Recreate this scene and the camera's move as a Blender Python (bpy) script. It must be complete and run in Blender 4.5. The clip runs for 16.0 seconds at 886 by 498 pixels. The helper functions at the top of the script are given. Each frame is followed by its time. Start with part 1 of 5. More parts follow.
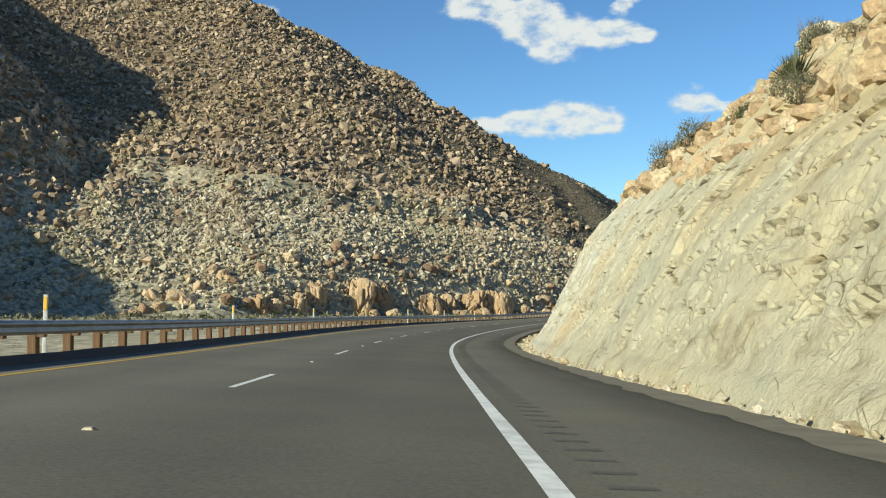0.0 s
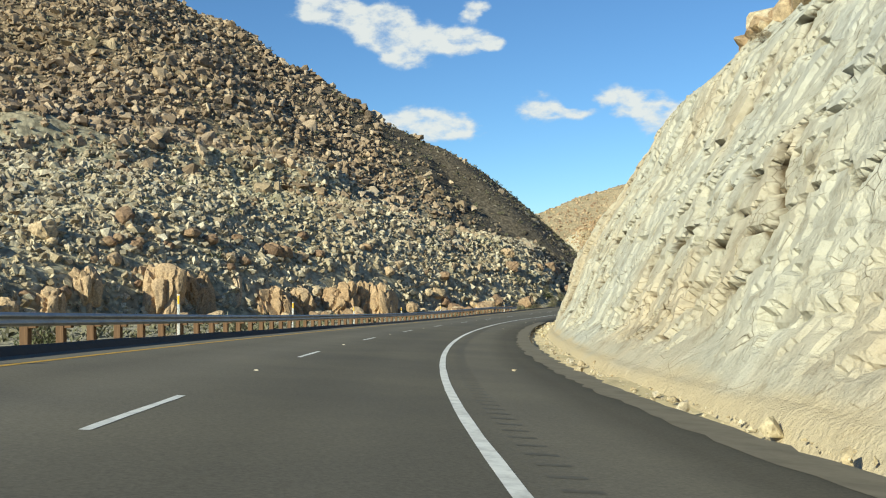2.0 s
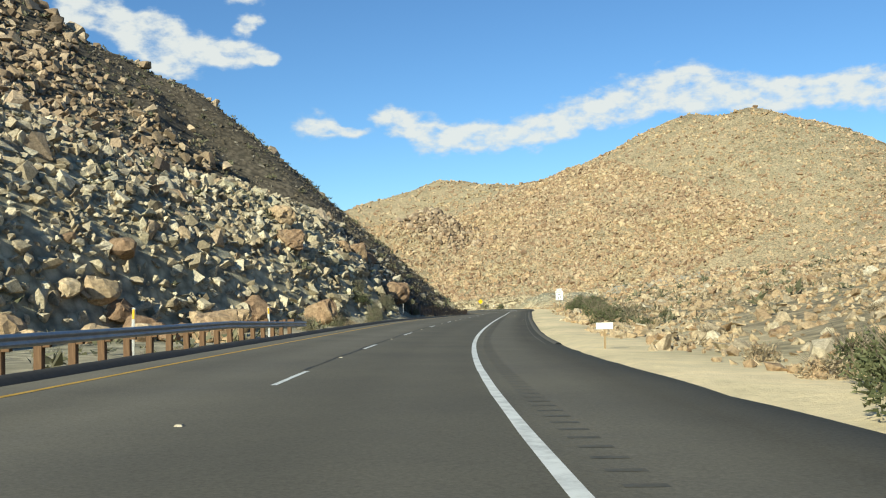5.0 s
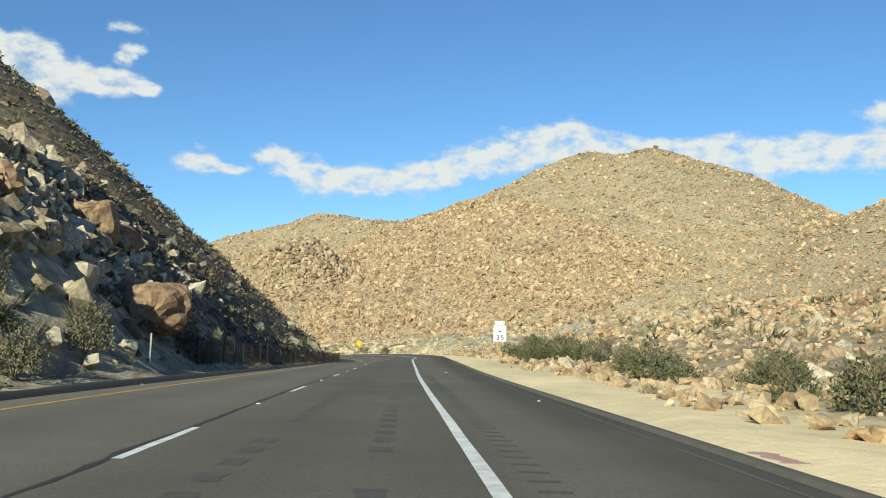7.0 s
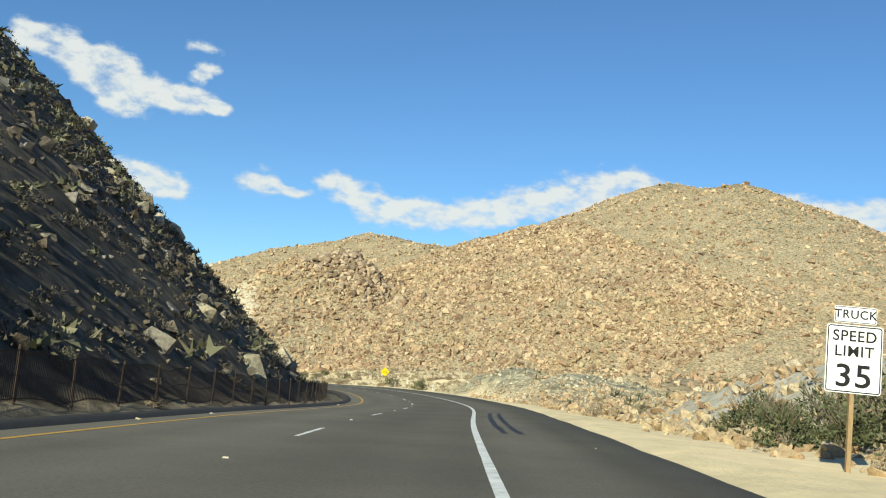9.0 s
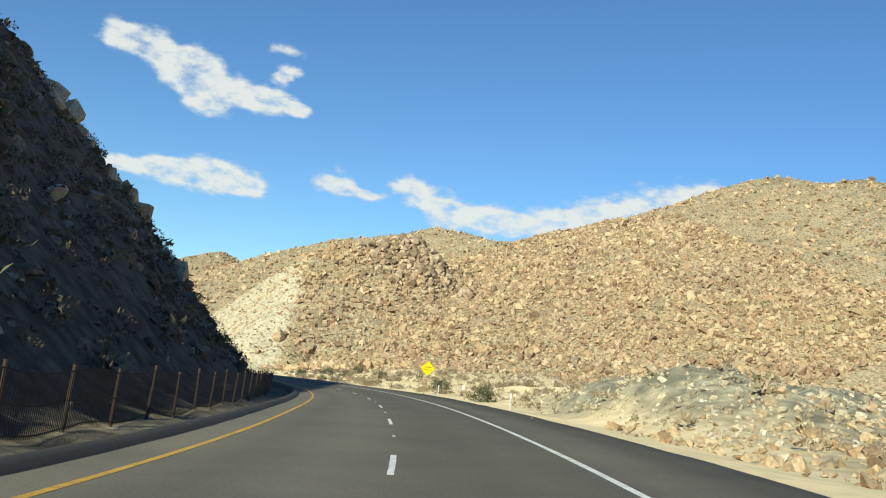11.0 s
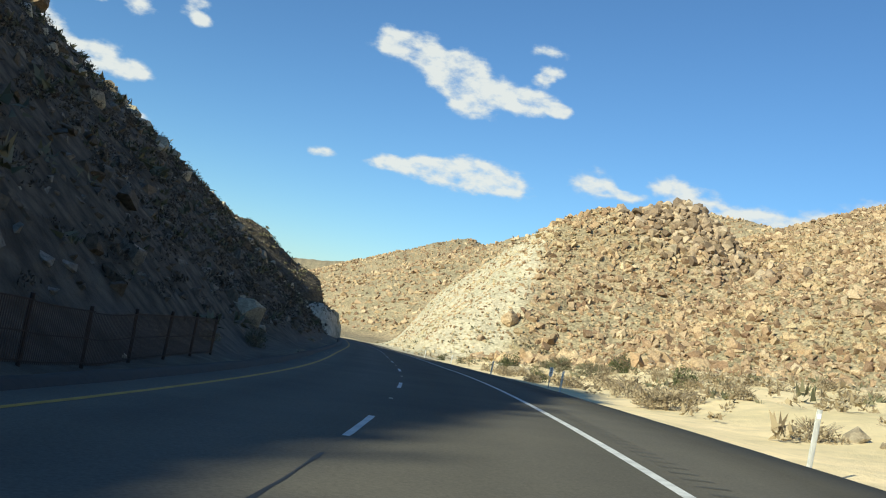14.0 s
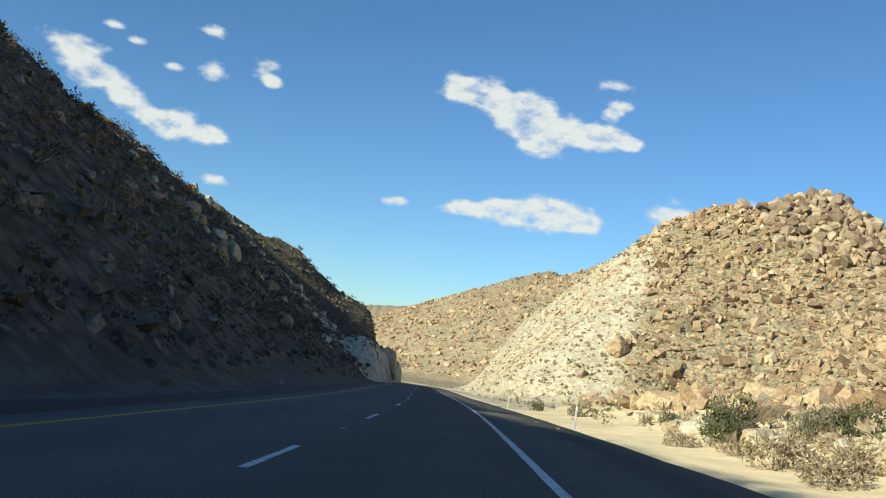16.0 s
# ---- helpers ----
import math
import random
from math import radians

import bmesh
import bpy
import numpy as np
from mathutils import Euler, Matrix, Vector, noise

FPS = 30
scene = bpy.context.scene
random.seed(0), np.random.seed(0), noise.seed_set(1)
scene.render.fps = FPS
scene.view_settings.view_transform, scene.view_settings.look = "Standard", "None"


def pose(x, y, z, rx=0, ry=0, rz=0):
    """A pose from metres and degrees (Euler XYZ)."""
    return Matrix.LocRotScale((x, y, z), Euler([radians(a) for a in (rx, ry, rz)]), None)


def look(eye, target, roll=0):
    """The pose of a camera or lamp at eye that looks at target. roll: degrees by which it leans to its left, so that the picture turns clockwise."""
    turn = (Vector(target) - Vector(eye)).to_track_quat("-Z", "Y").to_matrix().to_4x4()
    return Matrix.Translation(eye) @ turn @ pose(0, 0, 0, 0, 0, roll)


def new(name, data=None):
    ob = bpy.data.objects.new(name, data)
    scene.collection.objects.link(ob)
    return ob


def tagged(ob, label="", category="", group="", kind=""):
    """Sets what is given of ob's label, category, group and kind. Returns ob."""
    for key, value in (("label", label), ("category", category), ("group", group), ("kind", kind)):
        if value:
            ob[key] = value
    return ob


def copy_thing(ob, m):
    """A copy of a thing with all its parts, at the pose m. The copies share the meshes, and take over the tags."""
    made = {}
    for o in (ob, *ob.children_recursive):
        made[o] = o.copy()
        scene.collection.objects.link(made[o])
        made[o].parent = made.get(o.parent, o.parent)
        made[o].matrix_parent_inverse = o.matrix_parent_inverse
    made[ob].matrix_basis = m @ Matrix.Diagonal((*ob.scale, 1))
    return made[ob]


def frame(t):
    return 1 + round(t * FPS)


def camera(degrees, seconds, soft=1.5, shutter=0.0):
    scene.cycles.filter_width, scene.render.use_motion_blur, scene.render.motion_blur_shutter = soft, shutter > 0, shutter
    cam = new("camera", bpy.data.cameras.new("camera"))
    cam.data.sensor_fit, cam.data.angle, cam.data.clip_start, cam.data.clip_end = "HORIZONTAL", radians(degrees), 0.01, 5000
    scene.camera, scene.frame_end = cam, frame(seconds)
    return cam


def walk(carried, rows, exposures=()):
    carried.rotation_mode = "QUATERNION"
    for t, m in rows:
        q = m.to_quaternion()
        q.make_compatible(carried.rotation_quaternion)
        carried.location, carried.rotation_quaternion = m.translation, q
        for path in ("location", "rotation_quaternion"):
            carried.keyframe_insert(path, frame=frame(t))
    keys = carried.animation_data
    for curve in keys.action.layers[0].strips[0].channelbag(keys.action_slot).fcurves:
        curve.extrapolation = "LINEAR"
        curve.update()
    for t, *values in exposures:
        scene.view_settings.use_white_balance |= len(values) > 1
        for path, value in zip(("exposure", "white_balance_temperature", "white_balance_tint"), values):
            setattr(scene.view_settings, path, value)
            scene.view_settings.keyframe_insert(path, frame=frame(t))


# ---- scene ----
cam = camera(52.2, 16.0, soft=1.1)
METRES, EYE, TILT, LEAN, TURN = 1.0, 1.15, 0.5, 0.0, 0.0
ROWS = [
    (0.0, -0.14, -0.07, 0.00, 0.00, 0.00, -0.00),
    (0.5, -0.38, 15.87, -1.44, -0.76, 0.12, -0.18),
    (1.0, -0.61, 31.96, -2.76, -4.00, 0.07, 0.70),
    (1.5, -0.47, 48.04, -4.00, -7.10, 0.10, 1.32),
    (2.0, 0.27, 64.01, -5.17, -9.18, 0.26, 0.83),
    (2.5, 1.81, 80.14, -6.30, -11.25, 0.60, -0.72),
    (3.0, 4.23, 96.08, -7.39, -13.03, 1.06, -1.45),
    (3.5, 7.66, 112.25, -8.46, -14.67, 1.70, -1.46),
    (4.0, 11.80, 127.48, -9.41, -17.21, 1.77, -0.93),
    (4.5, 16.70, 142.47, -10.32, -20.42, 1.21, 0.31),
    (7.0, 50.27, 216.38, -14.23, -31.01, 3.93, -0.87),
    (7.5, 57.93, 230.67, -14.90, -31.02, 5.80, -1.99),
    (8.0, 65.69, 244.86, -15.55, -30.01, 6.42, -3.48),
    (8.5, 73.59, 259.20, -16.21, -28.89, 6.15, -4.21),
    (9.0, 81.41, 273.44, -16.88, -28.08, 6.09, -5.82),
    (11.5, 116.38, 343.83, -20.41, -21.77, 5.40, -8.85),
    (12.0, 122.08, 358.00, -21.18, -18.50, 3.36, -9.26),
    (12.5, 127.24, 372.32, -21.96, -14.62, 2.67, -10.05),
    (13.0, 131.81, 386.83, -22.76, -12.18, 3.63, -11.32),
    (13.5, 135.77, 401.54, -23.57, -10.27, 3.21, -12.15),
    (14.0, 139.11, 416.45, -24.38, -7.57, 3.20, -11.47),
    (14.5, 141.83, 431.51, -25.20, -5.42, 4.31, -10.34),
    (15.0, 143.95, 446.61, -26.02, -3.92, 4.77, -9.44),
    (15.5, 145.53, 461.53, -26.87, -2.87, 4.67, -8.68),
    (16.0, 146.65, 475.98, -27.75, -2.38, 5.06, -8.34),
]
BASE = pose(0, 0, EYE, TILT, LEAN, TURN)
STOPS = [(t, BASE @ pose(METRES * x, METRES * y, METRES * z, 90 + pitch, roll, yaw)) for t, x, y, z, yaw, pitch, roll in ROWS]
walk(cam, STOPS, [(0.0, 0.45, 6500, 2), (16.0, 0.45, 6500, 2)])

# ---- world, sun ----
SUN_AZ, SUN_EL = 230.5, 25.6    # degrees clockwise from +y, degrees up
world = bpy.data.worlds.new("world")
scene.world = world
world.use_nodes = True
wn, wl = world.node_tree.nodes, world.node_tree.links
sky = wn.new("ShaderNodeTexSky")
sky.sky_type, sky.sun_disc = "NISHITA", False
sky.sun_elevation, sky.sun_rotation = radians(SUN_EL), radians(SUN_AZ)
sky.altitude, sky.air_density, sky.dust_density, sky.ozone_density = 800, 1.0, 0.1, 3.0
deep = wn.new("ShaderNodeMix")
deep.data_type, deep.blend_type = "RGBA", "MULTIPLY"
deep.inputs[0].default_value = 1.0
deep.inputs[7].default_value = (0.74, 0.99, 1.22, 1)
wl.new(sky.outputs[0], deep.inputs[6])
wl.new(deep.outputs[2], wn["Background"].inputs[0])
wn["Background"].inputs[1].default_value = 0.08
sun_data = bpy.data.lights.new("sun", "SUN")
sun_data.energy, sun_data.angle, sun_data.color = 5.0, radians(0.6), (1.0, 0.95, 0.78)
sun = new("sun", sun_data)
sun_dir = Vector((math.sin(radians(SUN_AZ)) * math.cos(radians(SUN_EL)), math.cos(radians(SUN_AZ)) * math.cos(radians(SUN_EL)), math.sin(radians(SUN_EL))))
sun.matrix_world = look(sun_dir * 300, (0, 0, 0))

# fair-weather clouds: puffs at (azimuth, elevation, half width, half height), in degrees
CLOUD_LONG = [(0.9, 15.7, 0.9, 0.6), (2.4, 15.6, 1.3, 0.9), (4.4, 15.1, 1.4, 0.9), (6.2, 15.2, 1.0, 0.6), (5.5, 13.9, 1.1, 0.9), (7.2, 13.6, 1.3, 1.1), (6.9, 12.8, 0.8, 0.5), (9.2, 13.8, 1.4, 0.8), (11.3, 13.7, 1.4, 0.7), (12.6, 13.5, 0.6, 0.3)]
CLOUD_FLAT = [(2.2, 8.2, 1.0, 0.4), (4.4, 8.4, 1.6, 0.6), (6.6, 8.5, 1.8, 0.8), (8.6, 8.7, 1.6, 0.9), (10.4, 8.2, 1.4, 0.5), (15.2, 9.5, 1.1, 0.7), (16.5, 9.2, 0.9, 0.4), (18.0, 9.0, 0.7, 0.3)]
CLOUD_BAND = [(20.4, 9.9, 1.1, 0.8), (22.3, 8.8, 1.4, 0.9), (24.8, 8.5, 2.0, 0.8), (28.3, 8.7, 2.4, 0.8), (31.1, 9.5, 1.8, 0.9), (34.4, 10.3, 2.0, 1.1), (37.6, 11.0, 1.8, 1.2), (40.0, 10.8, 1.8, 1.1), (42.8, 10.2, 2.0, 0.9), (45.5, 10.0, 1.6, 0.8)]
CLOUD_EAST = [(48.3, 10.3, 1.6, 0.9), (50.3, 9.5, 1.6, 1.0), (52.8, 10.0, 1.9, 0.9), (55.3, 9.8, 2.0, 0.9), (58.5, 9.8, 2.2, 1.0), (57.4, 11.9, 1.4, 0.6)]
CLOUD_WEST = [(-15.3, 10.3, 1.4, 0.8), (-16.9, 10.3, 1.2, 0.6), (-13.6, 10.1, 0.8, 0.4), (-18.8, 11.2, 0.9, 0.6), (-20.1, 12.1, 1.3, 0.7), (-21.8, 12.5, 1.2, 0.7), (-22.6, 13.7, 1.5, 0.5), (-14.2, 13.8, 0.7, 0.6), (-11.2, 14.8, 0.8, 0.5), (-10.6, 14.0, 0.5, 0.3), (-13.1, 7.5, 0.7, 0.4)]
CLOUD_BITS = [(11.0, 16.9, 1.0, 0.35), (11.4, 15.7, 0.8, 0.35), (11.2, 15.1, 0.5, 0.3), (-1.6, 8.1, 0.9, 0.3), (-14.8, 16.2, 0.8, 0.3), (-20.3, 15.3, 0.5, 0.25), (-19.1, 14.7, 0.5, 0.25), (-16.7, 13.7, 0.5, 0.25)]


def world_math(op, *args):
    n = wn.new("ShaderNodeMath")
    n.operation = op
    for sock, v in zip(n.inputs, args):
        if hasattr(v, "is_linked"):
            wl.new(v, sock)
        else:
            sock.default_value = v
    return n.outputs[0]


def build_clouds():
    tc = wn.new("ShaderNodeTexCoord")
    sep = wn.new("ShaderNodeSeparateXYZ")
    wl.new(tc.outputs["Generated"], sep.inputs[0])
    az = world_math("MULTIPLY", world_math("ARCTAN2", sep.outputs[0], sep.outputs[1]), 180 / math.pi)
    el = world_math("MULTIPLY", world_math("ARCSINE", sep.outputs[2]), 180 / math.pi)
    at = wn.new("ShaderNodeCombineXYZ")
    wl.new(az, at.inputs[0])
    wl.new(el, at.inputs[1])
    mask = None
    for a, e, w, h in CLOUD_LONG + CLOUD_FLAT + CLOUD_BAND + CLOUD_EAST + CLOUD_WEST + CLOUD_BITS:
        mp = wn.new("ShaderNodeMapping")
        mp.inputs["Location"].default_value = (-a / w / 1.9, -e / h / 1.9, 0)
        mp.inputs["Scale"].default_value = (1 / w / 1.9, 1 / h / 1.9, 1)
        wl.new(at.outputs[0], mp.inputs[0])
        g = wn.new("ShaderNodeTexGradient")
        g.gradient_type = "SPHERICAL"
        wl.new(mp.outputs[0], g.inputs[0])
        mask = g.outputs["Fac"] if mask is None else world_math("ADD", mask, g.outputs["Fac"])
    puff = wn.new("ShaderNodeTexNoise")
    puff.inputs["Scale"].default_value, puff.inputs["Detail"].default_value, puff.inputs["Roughness"].default_value = 0.8, 8.0, 0.58
    stretch = wn.new("ShaderNodeMapping")
    stretch.inputs["Scale"].default_value = (0.75, 1.3, 1)
    wl.new(at.outputs[0], stretch.inputs[0])
    wl.new(stretch.outputs[0], puff.inputs["Vector"])
    dens = world_math("ADD", world_math("MINIMUM", mask, 0.8), world_math("MULTIPLY_ADD", puff.outputs["Fac"], 1.7, -1.12))
    has = world_math("GREATER_THAN", mask, 0.0)
    fac = wn.new("ShaderNodeMapRange")
    fac.interpolation_type = "SMOOTHSTEP"
    fac.inputs[1].default_value, fac.inputs[2].default_value = 0.02, 0.62
    wl.new(dens, fac.inputs[0])
    amount = world_math("MULTIPLY", world_math("MULTIPLY", fac.outputs[0], has), 0.93)
    shade = wn.new("ShaderNodeValToRGB")
    shade.color_ramp.elements[0].position, shade.color_ramp.elements[0].color = 0.1, (0.62, 0.73, 0.86, 1)
    shade.color_ramp.elements[1].position, shade.color_ramp.elements[1].color = 0.6, (0.93, 0.93, 0.92, 1)
    wl.new(dens, shade.inputs[0])
    white = wn.new("ShaderNodeBackground")
    white.inputs[1].default_value = 0.66
    wl.new(shade.outputs[0], white.inputs[0])
    both = wn.new("ShaderNodeMixShader")
    wl.new(amount, both.inputs[0])
    wl.new(wn["Background"].outputs[0], both.inputs[1])
    wl.new(white.outputs[0], both.inputs[2])
    wl.new(both.outputs[0], wn["World Output"].inputs[0])


build_clouds()

# ---- materials ----
def material(name, rough=0.9, metal=0.0):
    m = bpy.data.materials.new(name)
    m.use_nodes = True
    b = m.node_tree.nodes["Principled BSDF"]
    b.inputs["Roughness"].default_value, b.inputs["Metallic"].default_value = rough, metal
    b.inputs["Specular IOR Level"].default_value = 0.25
    return m, m.node_tree.nodes, m.node_tree.links, b


def node(nodes, kind, **values):
    n = nodes.new(kind)
    for key, value in values.items():
        if key in n.inputs:
            n.inputs[key].default_value = value
    return n


def ramp(nodes, stops, interp="LINEAR"):
    r = nodes.new("ShaderNodeValToRGB")
    r.color_ramp.interpolation = interp
    while len(r.color_ramp.elements) < len(stops):
        r.color_ramp.elements.new(0.5)
    for e, (pos, col) in zip(r.color_ramp.elements, stops):
        e.position = pos
        e.color = (*col, 1) if len(col) == 3 else col
    return r


def mix(nodes, links, a, b, fac, mode="MIX"):
    m = nodes.new("ShaderNodeMix")
    m.data_type, m.blend_type = "RGBA", mode
    for sock, v in ((m.inputs[0], fac), (m.inputs[6], a), (m.inputs[7], b)):
        if hasattr(v, "is_linked"):
            links.new(v, sock)
        else:
            sock.default_value = v if isinstance(v, (int, float)) else (*v, 1)
    return m.outputs[2]


def coords(nodes, which="Object"):
    return nodes.new("ShaderNodeTexCoord").outputs[which]


def tex_noise(nodes, links, vec, scale, detail=5.0, rough=0.6):
    n = node(nodes, "ShaderNodeTexNoise", Scale=scale, Detail=detail, Roughness=rough)
    links.new(vec, n.inputs["Vector"])
    return n.outputs["Fac"]


def bump(nodes, links, bsdf, height, strength=0.5, dist=0.1):
    b = node(nodes, "ShaderNodeBump", Strength=strength, Distance=dist)
    links.new(height, b.inputs["Height"])
    links.new(b.outputs[0], bsdf.inputs["Normal"])


def make_rock(name, cols, scale=1.0, tint=0.5, grey=(0.3, 0.29, 0.25)):
    """Weathered granite: each stone has its own shade, with stains and grain."""
    m, n, l, b = material(name, 0.92)
    geo = n.new("ShaderNodeNewGeometry")
    own = ramp(n, [(0.0, cols[0]), (0.35, cols[1]), (0.7, cols[2]), (1.0, cols[3])])
    l.new(geo.outputs["Random Per Island"], own.inputs[0])
    vec = coords(n)
    big = tex_noise(n, l, vec, 0.55 * scale, 4)
    grain = tex_noise(n, l, vec, 5.0 * scale, 6, 0.75)
    stain = ramp(n, [(0.42, (0, 0, 0)), (0.62, (1, 1, 1))])
    l.new(big, stain.inputs[0])
    half = n.new("ShaderNodeMath")
    half.operation = "MULTIPLY"
    half.inputs[1].default_value = tint
    l.new(stain.outputs[0], half.inputs[0])
    c = mix(n, l, own.outputs[0], grey, half.outputs[0])
    g = ramp(n, [(0.32, (0.48, 0.46, 0.44)), (0.68, (1.34, 1.33, 1.3))])
    l.new(grain, g.inputs[0])
    c = mix(n, l, c, g.outputs[0], 1.0, "MULTIPLY")
    belt = ramp(n, [(0.30, (0.78, 0.74, 0.70)), (0.45, (1, 1, 1)), (0.56, (1.05, 1.02, 0.96)), (0.70, (0.84, 0.90, 0.82))])
    l.new(tex_noise(n, l, vec, 0.022, 5, 0.7), belt.inputs[0])
    c = mix(n, l, c, belt.outputs[0], 1.0, "MULTIPLY")
    l.new(c, b.inputs["Base Color"])
    bump(n, l, b, grain, 0.7, 0.12 / scale)
    return m


ROCK_TAN = make_rock("tan_granite", [(0.22, 0.14, 0.09), (0.40, 0.275, 0.17), (0.51, 0.38, 0.24), (0.60, 0.48, 0.32)], 0.6, 0.35, (0.34, 0.28, 0.19))
ROCK_GREY = make_rock("grey_granite", [(0.220, 0.187, 0.132), (0.396, 0.352, 0.253), (0.506, 0.462, 0.352), (0.638, 0.594, 0.473)], 1.0, 0.4, (0.36, 0.29, 0.2))
ROCK_TALUS = make_rock("pale_talus_granite", [(0.240, 0.198, 0.138), (0.408, 0.354, 0.258), (0.540, 0.480, 0.360), (0.660, 0.612, 0.480)], 1.0, 0.4, (0.42, 0.33, 0.22))
ROCK_BROWN = make_rock("brown_granite", [(0.180, 0.132, 0.090), (0.324, 0.240, 0.162), (0.432, 0.330, 0.228), (0.576, 0.468, 0.336)], 0.8, 0.4, (0.22, 0.18, 0.14))
# granite with the steep slope's shade put into its colour
ROCK_SHADE = make_rock("shade_toned_granite", [(0.080, 0.068, 0.052), (0.128, 0.108, 0.080), (0.176, 0.152, 0.120), (0.336, 0.312, 0.264)], 1.0, 0.4, (0.17, 0.14, 0.10))
ROCK_BLUFF = make_rock("orange_granite", [(0.42, 0.29, 0.17), (0.46, 0.33, 0.20), (0.52, 0.39, 0.25), (0.56, 0.43, 0.29)], 0.8, 0.5, (0.36, 0.26, 0.17))
ROCK_CREAM = make_rock("cream_granite", [(0.34, 0.235, 0.14), (0.42, 0.32, 0.20), (0.47, 0.38, 0.25), (0.52, 0.44, 0.31)], 0.8, 0.3, (0.46, 0.32, 0.20))
ROCK_PALE = make_rock("pale_granite", [(0.44, 0.37, 0.25), (0.52, 0.45, 0.31), (0.56, 0.50, 0.37), (0.60, 0.56, 0.46)], 1.0, 0.3, (0.55, 0.42, 0.26))


def make_ground():
    m, n, l, b = material("desert_ground", 0.95)
    att = n.new("ShaderNodeAttribute")
    att.attribute_name = "tone"
    vec = coords(n)
    big, mid, grain = tex_noise(n, l, vec, 0.09, 5), tex_noise(n, l, vec, 0.7, 6, 0.7), tex_noise(n, l, vec, 6.0, 5, 0.7)
    cell = node(n, "ShaderNodeTexVoronoi", Scale=1.1, Randomness=1.0)
    l.new(vec, cell.inputs["Vector"])
    r1 = ramp(n, [(0.32, (0.55, 0.55, 0.54)), (0.68, (1.36, 1.33, 1.28))])
    l.new(mid, r1.inputs[0])
    r2 = ramp(n, [(0.35, (0.82, 0.84, 0.8)), (0.65, (1.12, 1.1, 1.08))])
    l.new(big, r2.inputs[0])
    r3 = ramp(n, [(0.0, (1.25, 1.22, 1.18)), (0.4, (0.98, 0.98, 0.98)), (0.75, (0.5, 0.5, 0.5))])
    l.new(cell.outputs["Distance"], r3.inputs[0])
    c = att.outputs["Color"]
    rubble = att.outputs["Alpha"]
    coarse = n.new("ShaderNodeMath")
    coarse.operation = "MULTIPLY_ADD"
    coarse.inputs[1].default_value, coarse.inputs[2].default_value = 0.8, 0.2
    l.new(rubble, coarse.inputs[0])
    c = mix(n, l, c, r1.outputs[0], coarse.outputs[0], "MULTIPLY")
    c = mix(n, l, c, r2.outputs[0], 1.0, "MULTIPLY")
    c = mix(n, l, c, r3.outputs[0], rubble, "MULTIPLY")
    l.new(c, b.inputs["Base Color"])
    add = n.new("ShaderNodeMath")
    add.operation = "MULTIPLY_ADD"
    add.inputs[1].default_value = 0.35
    l.new(grain, add.inputs[0])
    l.new(mid, add.inputs[2])
    rough_ground = node(n, "ShaderNodeBump", Distance=0.35)
    l.new(coarse.outputs[0], rough_ground.inputs["Strength"])
    l.new(add.outputs[0], rough_ground.inputs["Height"])
    l.new(rough_ground.outputs[0], b.inputs["Normal"])
    return m


def make_asphalt():
    m, n, l, b = material("worn_asphalt", 0.92)
    b.inputs["Specular IOR Level"].default_value = 0.1
    uv = n.new("ShaderNodeUVMap")
    uv.uv_map = "UVMap"
    sep = n.new("ShaderNodeSeparateXYZ")
    l.new(uv.outputs[0], sep.inputs[0])
    # bands across the road: tyre tracks, oil line, darker new shoulder
    over = n.new("ShaderNodeMapRange")
    over.inputs[1].default_value, over.inputs[2].default_value = -9.0, 4.0
    wander = n.new("ShaderNodeMapping")
    wander.inputs["Scale"].default_value = (0.5, 0.035, 1)
    l.new(uv.outputs[0], wander.inputs[0])
    drift = tex_noise(n, l, wander.outputs[0], 1.0, 4)
    shift = n.new("ShaderNodeMath")
    shift.operation = "MULTIPLY_ADD"
    shift.inputs[1].default_value = 0.9
    l.new(drift, shift.inputs[0])
    l.new(sep.outputs[0], shift.inputs[2])
    l.new(shift.outputs[0], over.inputs[0])
    k = 0.126
    g = lambda v: (v * 1.03, v * 0.96, v * 0.78)
    bands = ramp(n, [(0.0, g(k * 1.15)), (0.07, g(k)), (0.16, g(k * 1.28)), (0.25, g(k * 1.05)), (0.35, g(k * 1.25)), (0.43, g(k * 1.1)), (0.48, g(k * 1.0)),
                     (0.56, g(k * 0.92)), (0.63, g(k * 1.0)), (0.71, g(k * 0.9)), (0.78, g(k * 1.12)), (0.84, g(k * 1.05)), (0.905, g(k * 0.72)), (1.0, g(k * 0.98))])
    l.new(over.outputs[0], bands.inputs[0])
    grain = tex_noise(n, l, coords(n), 22.0, 4, 0.8)
    gr = ramp(n, [(0.25, (0.7, 0.7, 0.7)), (0.75, (1.3, 1.3, 1.3))])
    l.new(grain, gr.inputs[0])
    c = mix(n, l, bands.outputs[0], gr.outputs[0], 1.0, "MULTIPLY")
    patch = tex_noise(n, l, coords(n), 0.25, 5, 0.6)
    pr = ramp(n, [(0.3, (0.86, 0.86, 0.88)), (0.7, (1.12, 1.1, 1.06))])
    l.new(patch, pr.inputs[0])
    c = mix(n, l, c, pr.outputs[0], 1.0, "MULTIPLY")
    l.new(c, b.inputs["Base Color"])
    bump(n, l, b, grain, 0.25, 0.01)
    return m


